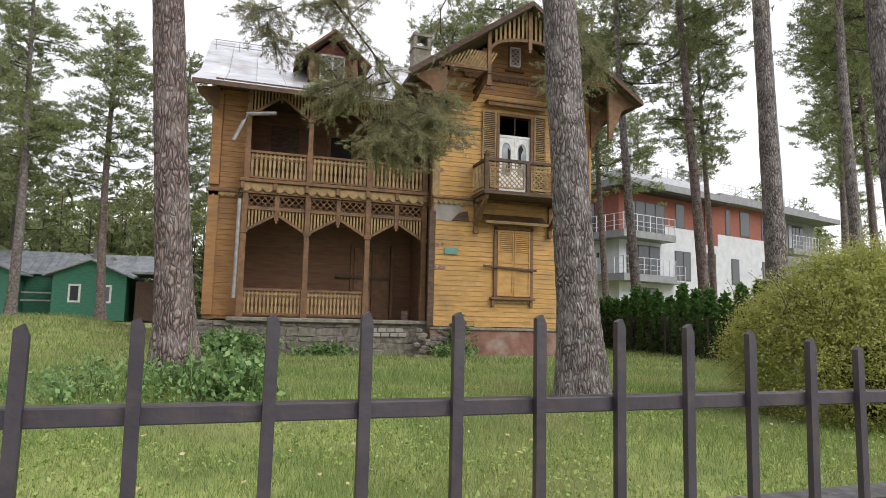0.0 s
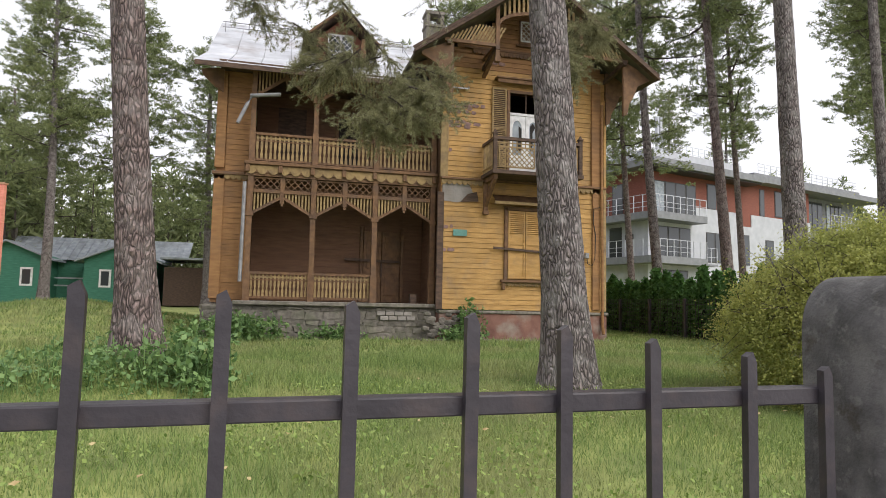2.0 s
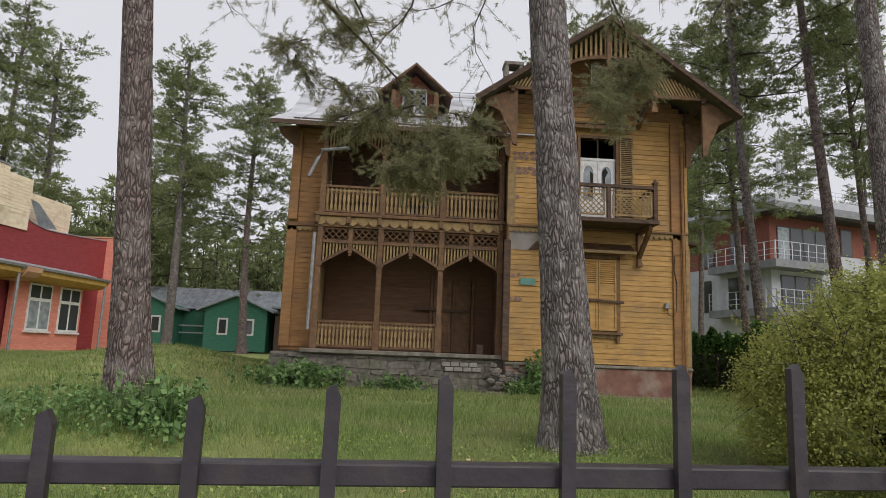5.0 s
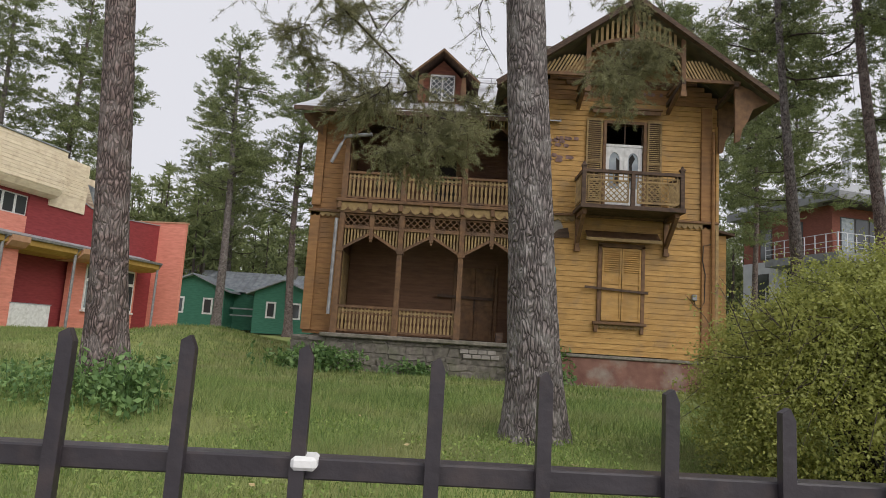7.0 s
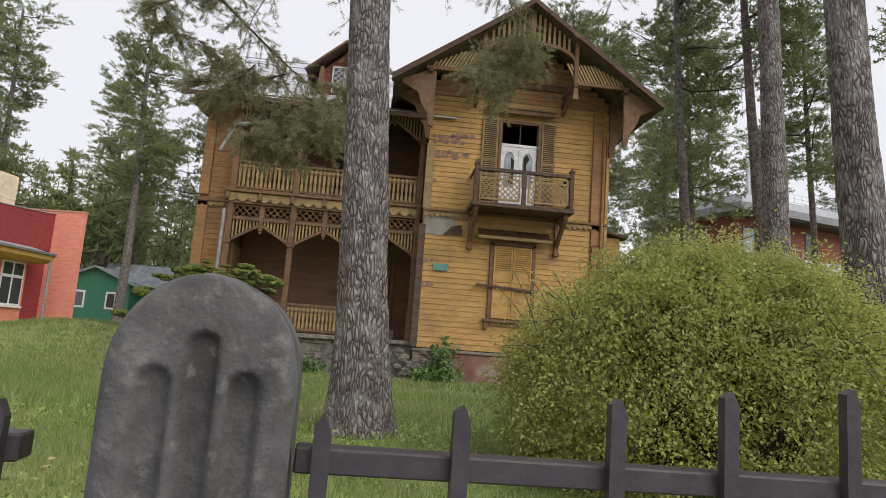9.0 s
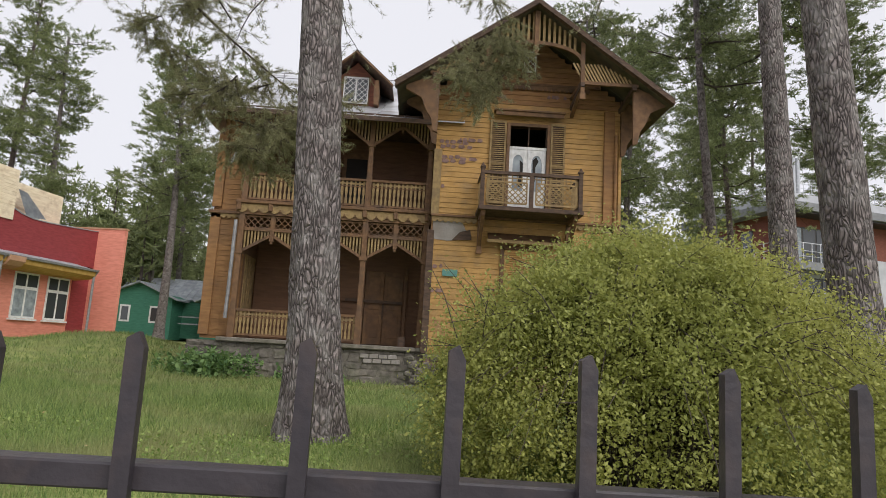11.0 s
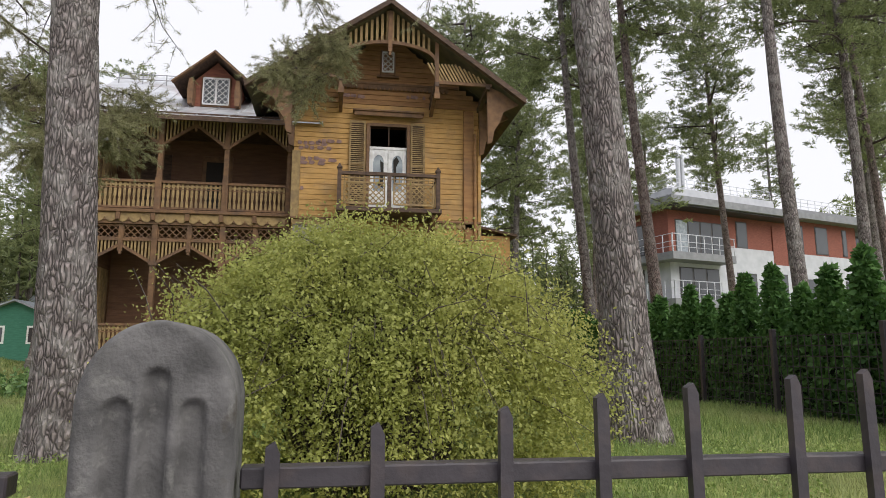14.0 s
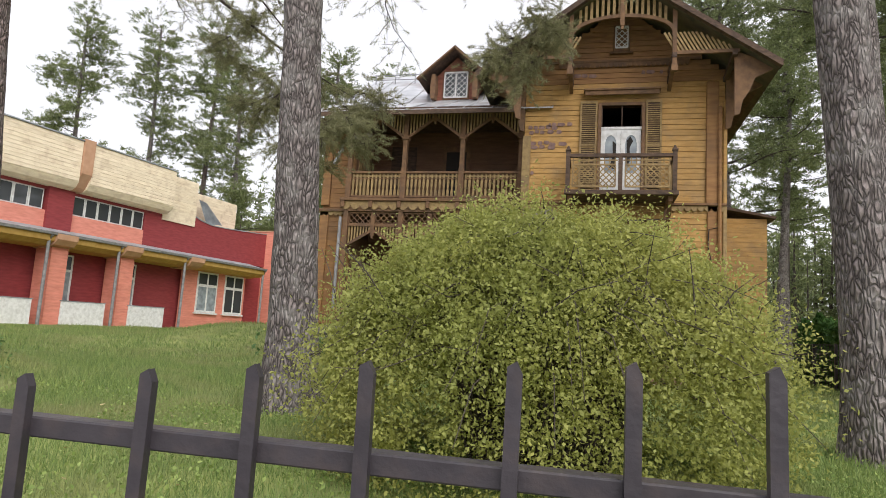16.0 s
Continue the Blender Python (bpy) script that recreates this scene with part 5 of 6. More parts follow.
# pines further off, each placed: x, y, trunk radius, height, lean, reach, where the crown begins
FAR = [
    (17.23, 25.97, 0.24, 24, (-0.05, 0), 3.6, 0.52), (18.75, 23.4, 0.25, 24, (-0.05, 0), 3.4, 0.55), (19.3, 16.6, 0.22, 22, (-0.03, 0), 3.3, 0.55),
    (22.6, 18.2, 0.20, 21, (-0.04, 0), 3.0, 0.5), (26.5, 15.8, 0.20, 24, (-0.02, 0), 3.2, 0.5), (14.0, 33.0, 0.22, 19, (-0.02, 0), 3.4, 0.45),
    (18.77, 45.0, 0.32, 25, (0.02, 0), 4.4, 0.40), (27.6, 45.6, 0.30, 27, (-0.04, 0), 4.6, 0.45), (13.4, 43.0, 0.28, 23, (0.0, 0), 4.2, 0.40),
    (-16.6, 57.0, 0.42, 26, (0.0, 0), 4.8, 0.42), (-11.0, 60.0, 0.40, 26, (-0.02, 0), 5.0, 0.36), (-5.2, 62.0, 0.38, 24, (0.0, 0), 4.6, 0.34),
    (-33.5, 67.0, 0.45, 31, (0.0, 0), 5.4, 0.36), (-41.0, 72.0, 0.45, 38, (0.0, 0), 5.6, 0.40), (-48.0, 70.0, 0.45, 38, (0.0, 0), 5.6, 0.42), (-53.0, 64.0, 0.45, 36, (0.0, 0), 5.6, 0.42), (-28.5, 82.0, 0.42, 24, (0, 0), 5.0, 0.35),
    (34.0, 30.0, 0.25, 24, (-0.03, 0), 3.6, 0.5), (39.5, 29.5, 0.25, 25, (0.0, 0), 3.8, 0.45),
    (29.0, 24.0, 0.22, 20, (-0.04, 0), 3.0, 0.45), (46.0, 40.0, 0.28, 27, (0, 0), 4.2, 0.45), (22.0, 55.0, 0.32, 27, (0, 0), 4.8, 0.38), (31.0, 60.0, 0.32, 27, (0, 0), 4.8, 0.42),
    (4.0, 48.0, 0.30, 20, (0, 0), 4.2, 0.45), (9.5, 52.0, 0.30, 21, (0, 0), 4.2, 0.45), (0.0, 56.0, 0.30, 20, (0, 0), 4.2, 0.4), (-22.0, 74.0, 0.38, 24, (0, 0), 5.0, 0.34),
    (52.0, 106.0, 0.6, 43, (0, 0), 7.0, 0.4), (63.0, 112.0, 0.6, 46, (0, 0), 7.0, 0.4), (78.0, 116.0, 0.6, 46, (0, 0), 7.0, 0.42), (93.0, 118.0, 0.6, 47, (0, 0), 7.0, 0.42), (31.0, 37.5, 0.26, 25, (-0.03, 0), 3.8, 0.5),
]
for n, (x, y, r, h, lean, reach, low) in enumerate(FAR):
    big = reach / 3.3
    pine((x, y, gz(x, y)), r, h, lean, 0.22, 40 + n, False, low, 25, reach, M_NEEDLE2, M_BARKR if n % 3 == 1 else None, 10, 0.19 * big, 0.022 * big)

# distant wood: many cheap trees as one belt
cen, dr = [], []
bm = bmesh.new()
random.seed(31)
for k in range(900):
    a = random.uniform(-0.95, 0.95)
    d = random.uniform(62, 115)
    x, y = d * math.sin(a) * 1.25 + 3, 20 + d * math.cos(a) * 0.85
    h = random.uniform(10, 19) if k % 3 else random.uniform(3, 6)
    if x > 24 or x < -30:
        x, y, h = x * 1.35, y * 1.1 + 38, h * 1.65
    tube(bm, [(x, y, 0), (x + random.uniform(-0.5, 0.5), y, h * 0.9)], [0.016 * h, 0.05], 5, False)
    for j in range(50 if h > 20 else 36):
        q = random.uniform(0.25 if k % 3 else 0.02, 1) ** 0.8
        rr = max(3.0, 0.13 * h) * (1.05 - q) ** 0.6 * random.uniform(0.3, 1)
        an = random.uniform(0, 6.28)
        cen.append((x + rr * math.cos(an), y + rr * math.sin(an), h * q))
        dr.append((math.cos(an), math.sin(an), 0.2))
wood = thing("far_wood", "dense belt of distant pines and undergrowth", "woods", kind="stuff")
part("trunk", bm, M_TWIG, wood)
V, Fc = needles(np.array(cen), np.array(dr), 1.25, 9, 0.16)
arrays("foliage", V, Fc, M_NEEDLE2, wood)

# ---- leaves: small folded diamonds ----


def leaves(centres, size, normals=None, flat=0.5):
    n = len(centres)
    d = rng.normal(0, 1, (n, 3))
    d[:, 2] -= 0.3
    d /= np.linalg.norm(d, axis=1, keepdims=True)
    up = rng.normal(0, flat, (n, 3)) + np.array([0, 0, 1.0])
    s = np.cross(d, up)
    s /= np.linalg.norm(s, axis=1, keepdims=True) + 1e-9
    L = (size * rng.uniform(0.6, 1.3, n))[:, None]
    c = np.asarray(centres)
    V = np.stack([c, c + d * L * 0.5 + s * L * 0.32, c + d * L, c + d * L * 0.5 - s * L * 0.32], 1).reshape(-1, 3)
    return V, np.arange(len(V)).reshape(-1, 4)


# big arching shrub behind the fence
random.seed(41)
shrub = thing("shrub", "large rounded yellow-green deciduous shrub with arching shoots", "bush")
SC = np.array([7.40, 6.6])
cen = []
bm = bmesh.new()
for k in range(820):
    a = random.uniform(0, 6.28)
    rr = random.random() ** 0.5
    o = Vector((SC[0] + 0.5 * rr * math.cos(a), SC[1] + 0.4 * rr * math.sin(a), 0.5))
    reachx, reachy, top = 1.75 * rr * math.cos(a), 1.55 * rr * math.sin(a), random.uniform(1.75, 2.22) * (1.0 - 0.45 * rr ** 2.5)
    end = Vector((SC[0] + reachx, SC[1] + reachy, 0.5 + top - 0.25 * rr))
    mid = Vector((SC[0] + reachx * 0.55, SC[1] + reachy * 0.55, 0.5 + top * 0.95))
    tip = end + Vector((0.28 * math.cos(a), 0.28 * math.sin(a), random.uniform(-0.5, 0.1)))
    pts = [o, mid, end, tip]
    if k % 3 == 0:
        tube(bm, pts, [0.012, 0.008, 0.004, 0.002], 4, False)
    for j in range(120):
        q = random.random() ** 0.7 * 3
        i = min(int(q), 2)
        c = pts[i].lerp(pts[i + 1], q - i)
        sp = 0.10 if k % 7 else 0.05
        cen.append((c.x + random.gauss(0, sp), c.y + random.gauss(0, sp), c.z + random.gauss(0, sp)))
for k in range(22000):
    a = random.uniform(0, 6.28)
    zq = random.random()
    R = 1.0 - 0.30 * abs(zq - 0.35)
    cen.append((SC[0] + 1.82 * R * math.cos(a) * random.uniform(0.85, 1.06), SC[1] + 1.6 * R * math.sin(a) * random.uniform(0.85, 1.06), 0.5 + 1.25 * zq))
for k in range(2300):
    # leafy sprays that close the outer surface
    a, zq = random.uniform(0, 6.28), random.random() ** 0.8
    lump = 1 + 0.16 * noise.noise((2.2 * math.cos(a), 2.2 * math.sin(a), 2.6 * zq)) + 0.10 * noise.noise((6 * math.cos(a), 6 * math.sin(a), 6 * zq + 9))
    R = math.sqrt(max(0.02, 1 - (max(0.0, zq - 0.32) / 0.70) ** 2)) * (0.93 if zq > 0.15 else 0.86) * random.uniform(0.76, 1.03) * lump
    o = Vector((SC[0] + 1.78 * R * math.cos(a), SC[1] + 1.52 * R * math.sin(a), 0.52 + 1.93 * zq * (0.6 + 0.4 * lump) * random.uniform(0.94, 1.03)))
    d = Vector((math.cos(a) * 0.7 + random.gauss(0, 0.4), math.sin(a) * 0.7 + random.gauss(0, 0.4), random.gauss(0.0, 0.45))).normalized() * random.uniform(0.10, 0.26)
    for j in range(46):
        c = o + d * random.random()
        cen.append((c.x + random.gauss(0, 0.035), c.y + random.gauss(0, 0.035), c.z + random.gauss(0, 0.03)))
for k in range(210):
    a = random.uniform(0, 6.28)
    rr = random.uniform(0.1, 1.05)
    o = Vector((SC[0] + 1.6 * rr * math.cos(a), SC[1] + 1.3 * rr * math.sin(a), 2.1 - 0.4 * rr))
    e = o + Vector((random.uniform(-0.5, 0.5), random.uniform(-0.3, 0.3), random.uniform(0.2, 0.55)))
    tube(bm, [o, o.lerp(e, 0.5) + Vector((0, 0, 0.05)), e], [0.005, 0.004, 0.002], 4, False)
    for j in range(34):
        c = o.lerp(e, random.random())
        cen.append((c.x + random.gauss(0, 0.03), c.y + random.gauss(0, 0.03), c.z + random.gauss(0, 0.03)))
tagged(part("branchwork", bm, M_TWIG, shrub), kind="stuff")
V, Fc = leaves(np.array(cen), 0.031)
arrays("foliage", V, Fc, M_BUSH, shrub)


def weeds(name, label, cx, cy, rx, ry, h, n, size, mat, seed):
    random.seed(seed)
    t = thing(name, label, "weeds")
    cen = []
    bm = bmesh.new()
    for k in range(n):
        x, y = random.gauss(cx, rx), random.gauss(cy, ry)
        z0 = gz(x, y)
        hh = h * random.uniform(0.5, 1.1)
        tip = (x + random.gauss(0, 0.08), y + random.gauss(0, 0.08), z0 + hh)
        tube(bm, [(x, y, z0), tip], [0.006, 0.003], 4, False)
        for j in range(14):
            q = random.uniform(0.2, 1)
            cen.append((x + (tip[0] - x) * q + random.gauss(0, 0.05), y + (tip[1] - y) * q + random.gauss(0, 0.05), z0 + hh * q))
    tagged(part("stalk", bm, mat, t), kind="stuff")
    V, Fc = leaves(np.array(cen), size)
    arrays("foliage", V, Fc, mat, t)


weeds("nettle_patch", "leafy green nettles round the foot of the pine", -0.9, 8.1, 0.7, 0.3, 0.36, 95, 0.06, M_WEED, 51)
weeds("nettle_patch", "bright broad-leaved weeds at the foot of the pine", 0.05, 8.0, 0.2, 0.2, 0.58, 62, 0.085, M_WEED, 52)
weeds("nettle_patch", "dense green weeds in the rough lawn", -3.2, 9.0, 1.1, 0.6, 0.36, 190, 0.06, M_WEED, 53)
weeds("low_shrub", "low dark green shrub against the stone plinth", -0.2, 19.4, 0.6, 0.3, 0.75, 130, 0.15, M_WEED, 54)
weeds("low_shrub", "low weeds along the villa plinth", 2.4, 19.8, 0.5, 0.15, 0.4, 40, 0.14, M_WEED, 55)
weeds("sapling", "young leafy sapling against the plinth", 6.45, 19.5, 0.16, 0.12, 1.25, 26, 0.17, M_WEED, 56)
weeds("low_shrub", "scattered weeds by the plinth corner", 6.2, 19.4, 0.4, 0.15, 0.5, 40, 0.14, M_WEED, 57)

# thuja hedge behind a dark mesh fence
HY = np.arange(6.6, 30, 0.78)
for n, y in enumerate(HY):
    random.seed(600 + n)
    x = 14.7 + 0.05 * (y - 7) + random.uniform(-0.06, 0.06)
    h = random.uniform(2.1, 2.6)
    t = thing("thuja", "narrow dark green conical thuja in a hedge", "hedge tree", "thuja hedge")
    k = 3000 if y < 16 else 1500
    q = rng.random(k) ** 0.8
    a = rng.uniform(0, 6.28, k)
    rad = 0.38 * (1 - q) ** 0.6 * (0.75 + 0.3 * rng.random(k)) * (1 + 0.12 * np.sin(5 * a + n)) + 0.02
    cen = np.stack([x + rad * np.cos(a), y + rad * np.sin(a), gz(x, y) + 0.05 + h * q], -1)
    V, Fc = leaves(cen, 0.12 if y < 16 else 0.17, flat=1.5)
    arrays("foliage", V, Fc, M_THUJA, t)
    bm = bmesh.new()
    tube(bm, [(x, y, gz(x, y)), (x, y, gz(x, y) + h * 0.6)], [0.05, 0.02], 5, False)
    # added near-black cone round the stem: shade between the leaves as colour
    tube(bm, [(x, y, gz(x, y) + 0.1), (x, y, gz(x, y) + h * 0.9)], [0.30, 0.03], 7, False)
    part("trunk", bm, surf("thuja_inner_shade", (0.01, 0.02, 0.008), (0.02, 0.035, 0.012), 10, 1.0, 0) if n == 0 else bpy.data.materials["thuja_inner_shade"], t)
mesh_fence = thing("mesh_fence", "dark wire mesh fence in front of the thuja hedge", "fence")
for n in range(10):
    y = 6.4 + 2.4 * n
    x = 14.05 + 0.05 * (y - 7)
    boxp("post", x - 0.04, x + 0.04, y - 0.04, y + 0.04, gz(x, y), gz(x, y) + 1.45, M_IRON, mesh_fence, "", 0.006)
bm = bmesh.new()
for z in np.arange(0.1, 1.4, 0.16):
    beam(bm, (14.05, 6.4, 0.5 + z), (15.13, 28, 0.5 + z), 0.012, 0.012, (0, 0, 1))
for y in np.arange(6.4, 28, 0.16):
    x = 14.05 + 0.05 * (y - 7)
    beam(bm, (x, y, 0.5), (x, y, 1.9), 0.010, 0.010)
part("mesh", bm, M_IRON, mesh_fence)

# ---- grass ----


def grass(name, x0, x1, y0, y1, n, h, w, seed):
    r = np.random.default_rng(seed)
    x, y = r.uniform(x0, x1, n), r.uniform(y0, y1, n)
    keep = ~((x > -1.3) & (y > 19.7)) | (x > 11.5)
    x, y = x[keep], y[keep]
    z = ground_z(x, y)
    patch = 0.55 + 0.45 * np.sin(1.7 * x + 0.6 * np.sin(1.1 * y)) * np.cos(1.3 * y + 0.8 * np.sin(0.9 * x))
    hh = h * r.uniform(0.35, 1.0, len(x)) * (0.5 + 0.75 * patch)
    a = r.uniform(0, 6.28, len(x))
    dx, dy = np.cos(a) * w, np.sin(a) * w
    bx, by = r.normal(0, 0.4, len(x)) * hh, r.normal(0, 0.4, len(x)) * hh
    V = np.stack([np.stack([x - dx, y - dy, z - 0.01], -1), np.stack([x + dx, y + dy, z - 0.01], -1), np.stack([x + bx, y + by, z + hh], -1)], 1).reshape(-1, 3)
    return tagged(arrays(name, V, np.arange(len(V)).reshape(-1, 3), M_GRASS), "uneven green lawn grass with long tufts", "grass", kind="stuff")


grass("grass", -6, 14, 2.0, 8, 230000, 0.11, 0.0036, 1)
grass("grass", -12, 18, 8, 14, 120000, 0.17, 0.007, 2)
grass("grass", -20, 20, 14, 40, 140000, 0.17, 0.014, 3)
r = np.random.default_rng(9)
n = 42000
x, y = r.uniform(-5, 13, n), 2.0 + 6.5 * r.random(n) ** 1.2
clump = np.sin(2.1 * x + np.sin(1.7 * y)) * np.cos(1.9 * y + np.sin(1.3 * x)) > -0.1
x, y = x[clump], y[clump]
V, Fc = leaves(np.stack([x, y, ground_z(x, y) + r.uniform(0.02, 0.10, len(x))], -1), 0.034)
tagged(arrays("ground_weeds", V, Fc, M_CLOVER), "small clover and weed leaves in the lawn", "weeds", kind="stuff")
random.seed(71)
bm = bmesh.new()
for k in range(150):
    x, y = random.uniform(-4, 12), random.uniform(2.5, 9)
    z = gz(x, y) + random.uniform(0.08, 0.16)
    a = random.uniform(0, 6.28)
    s = random.uniform(0.012, 0.03)
    vs = [bm.verts.new((x + s * math.cos(a + q), y + s * math.sin(a + q), z + 0.01 * math.sin(3 * q))) for q in (0, 1.3, 2.9, 4.4)]
    bm.faces.new(vs)
tagged(part("fallen_leaves", bm, surf("dry_leaf", (0.30, 0.20, 0.08), (0.50, 0.42, 0.22), 20, 0.8, 0)), "dry leaves and pale clover heads in the grass", "leaves", kind="stuff")

# ---- red and cream low building ----
pav = thing("pavilion", "low modernist building with red and salmon walls and cream upper storey", "building")
PO = Vector((-19.4, 50.47, 0))
PU = Vector((-0.1544, -0.988, 0))
PN = Vector((0.988, -0.1544, 0))
PM = Matrix(((PU.x, PN.x, 0, PO.x), (PU.y, PN.y, 0, PO.y), (0, 0, 1, 0), (0, 0, 0, 1)))
M_TANJOINT = surf("tan_joint", (0.45, 0.25, 0.15), (0.52, 0.31, 0.2), 3, 0.8, 0.1)


def pbox(name, u0, u1, n0, n1, z0, z1, mat, label="", bevel=0.0, parent=None):
    bm = bmesh.new()
    box(bm, u0, u1, n0, n1, z0, z1)
    if bevel:
        bmesh.ops.bevel(bm, geom=bm.edges[:], offset=bevel, segments=2, affect="EDGES")
    bmesh.ops.transform(bm, matrix=PM, verts=bm.verts[:])
    bmesh.ops.recalc_face_normals(bm, faces=bm.faces[:])
    return part(name, bm, mat, parent or pav, label)


def pprofile(name, u0, u1, prof, mat, label=""):
    """A bar along the front with the given section of (outwards, up) points."""
    bm = bmesh.new()
    va = [bm.verts.new(PM @ Vector((u0, n, z))) for n, z in prof]
    vb = [bm.verts.new(PM @ Vector((u1, n, z))) for n, z in prof]
    bm.faces.new(va)
    bm.faces.new(vb[::-1])
    for i in range(len(prof)):
        j = (i + 1) % len(prof)
        bm.faces.new((va[i], vb[i], vb[j], va[j]))
    bmesh.ops.recalc_face_normals(bm, faces=bm.faces[:])
    return part(name, bm, mat, pav, label)


pbox("end_wall", -0.3, 0.02, -9, 2.2, 0, 9.0, M_PINK, "salmon brick end wall")
pbox("end_coping", -0.36, 0.08, -9, 2.26, 9.0, 9.1, M_TANJOINT)
bm = bmesh.new()
sweep = [(0.02, 6.0), (0.02, 8.75), (3.0, 8.55), (5.2, 8.42), (6.6, 8.4), (7.7, 8.55), (8.5, 8.8), (9.1, 9.15), (9.6, 9.55), (10.0, 9.8), (10.4, 9.85), (11.0, 9.85), (11.0, 6.0)]
prism(bm, sweep, -0.3, 0.0)
bmesh.ops.transform(bm, matrix=PM, verts=bm.verts[:])
bmesh.ops.recalc_face_normals(bm, faces=bm.faces[:])
part("curved_parapet", bm, M_RED, pav, "deep red wall with a curved sweep at the top")
bm = bmesh.new()
for (ua, za), (ub, zb) in zip(sweep[1:11], sweep[2:12]):
    beam(bm, PM @ Vector((ua, -0.15, za + 0.03)), PM @ Vector((ub, -0.15, zb + 0.03)), 0.06, 0.4, PN)
part("parapet_coping", bm, M_GREYROOF, pav, "grey metal coping")
pbox("red_wall", 11.0, 12.8, -0.3, 0.0, 5.8, 8.5, M_RED)
pbox("upper_wall", 12.8, 40, -0.3, 0.0, 5.8, 7.02, M_PINK, "salmon wall under the window strip")
pbox("upper_wall_head", 12.8, 40, -0.3, -0.02, 8.2, 8.8, M_RED)
for k in range(24):
    u = 12.85 + 0.875 * k
    if k % 8 in (6, 7):
        if k % 8 == 6:
            pbox("pier", u, u + 1.6, -0.3, 0.14, 5.8, 8.5, M_RED, "deep red pier")
        continue
    w = pbox("strip_window", u, u + 0.84, -0.25, -0.08, 7.02, 8.2, M_WHITE, "white framed strip window")
    pbox("pane", u + 0.08, u + 0.76, -0.08, -0.06, 7.1, 8.12, M_GLASS, "", 0, w)
# cream storey: rounded underside, split by tan joint columns
SECTION = [(-0.3, 8.35), (0.3, 8.4), (0.62, 8.55), (0.8, 8.85), (0.82, 11.3), (-0.3, 11.3)]
for a, b in ((11.3, 17.8), (18.5, 26.5), (27.2, 40)):
    pprofile("cream_storey", a, b, SECTION, M_CREAM, "cream boarded upper storey with a rounded underside")
    for k in range(11):
        z = 8.92 + 0.214 * k
        pbox("cream_board", a + 0.02, b - 0.02, 0.82, 0.845 + 0.006 * (k % 3), z, z + 0.2, M_CREAM)
    pbox("coping", a - 0.03, b + 0.03, -0.4, 0.92, 11.3, 11.37, M_GREYROOF)
for u in (17.8, 26.5):
    pprofile("joint_column", u, u + 0.7, [(-0.3, 8.3), (0.3, 8.4), (0.5, 8.6), (0.95, 9.4), (0.98, 11.45), (-0.3, 11.45)], M_TANJOINT, "tan tapering joint column")
pbox("rear_cream_block", 8.4, 11.4, -6, 0.1, 8.0, 11.2, M_CREAM, "cream boarded block behind the parapet")
pbox("low_cream_block", 2.2, 8.4, -8, -1.6, 7.5, 10.9, M_CREAM, "lower cream block further back")
for k in range(11):
    pbox("cream_board", 8.42, 11.28, 0.1, 0.122, 8.9 + 0.21 * k, 9.09 + 0.21 * k, M_CREAM)
for k in range(8):
    pbox("cream_board", 2.2, 8.4, -1.6, -1.575, 9.2 + 0.21 * k, 9.39 + 0.21 * k, M_CREAM)
bm = bmesh.new()
vs = [bm.verts.new(PM @ Vector(p)) for p in ((7.2, -0.9, 10.3), (6.4, -0.9, 10.2), (4.9, -0.5, 8.7), (6.6, -0.5, 8.5))]
bm.faces.new(vs)
bmesh.ops.solidify(bm, geom=bm.faces[:], thickness=0.06)
part("roof_light", bm, M_GREYROOF, pav, "slanted grey roof light")
pbox("body", 0.02, 40, -9, -0.35, 0, 8.2, M_RED)
pbox("main_roof", 11.0, 40, -9, -0.3, 11.0, 11.25, M_GREYROOF)
# porch roof, brackets, pipes and recesses
pprofile("porch_roof", 1.9, 40, [(0.0, 6.05), (1.72, 5.62), (1.72, 5.5), (0.0, 5.93)], M_GREYROOF, "grey sloping porch roof")
pprofile("porch_gutter", 1.9, 40, [(1.72, 5.66), (1.86, 5.66), (1.84, 5.52), (1.72, 5.5)], M_PIPE, "grey gutter")
pprofile("porch_soffit", 1.9, 40, [(1.7, 5.49), (1.66, 5.2), (1.2, 4.95), (0.0, 4.85), (0.0, 5.9)], M_OCHEAVE, "ochre sloping eave board")
pbox("recess_wall", 0.02, 40, -0.35, -0.25, 0, 5.9, M_RED)
pbox("front_wall", 2.55, 9.1, 0.0, 0.3, 0, 4.9, M_PINK, "salmon brick front wall")
for k in range(30):
    pbox("brick_course", 2.55, 9.1, 0.3, 0.312, 0.9 + 0.135 * k, 1.02 + 0.135 * k, M_PINK)
for u in (2.8, 5.7):
    w = pbox("window", u, u + 2.1, 0.3, 0.38, 1.9, 4.85, M_WHITE, "white casement window with top lights", 0.015)
    for a, b, c, d in ((0.14, 1.0, 0.14, 1.85), (1.16, 1.98, 0.14, 1.85), (0.14, 1.0, 2.05, 2.82), (1.16, 1.98, 2.05, 2.82)):
        pbox("pane", u + a, u + b, 0.38, 0.39, 1.9 + c, 1.9 + d, M_PALEGLASS if u > 4 and c < 1 else M_GLASS, "", 0, w)
    pbox("sill", u - 0.1, u + 2.2, 0.3, 0.5, 1.78, 1.89, M_WHITE, "", 0, w)
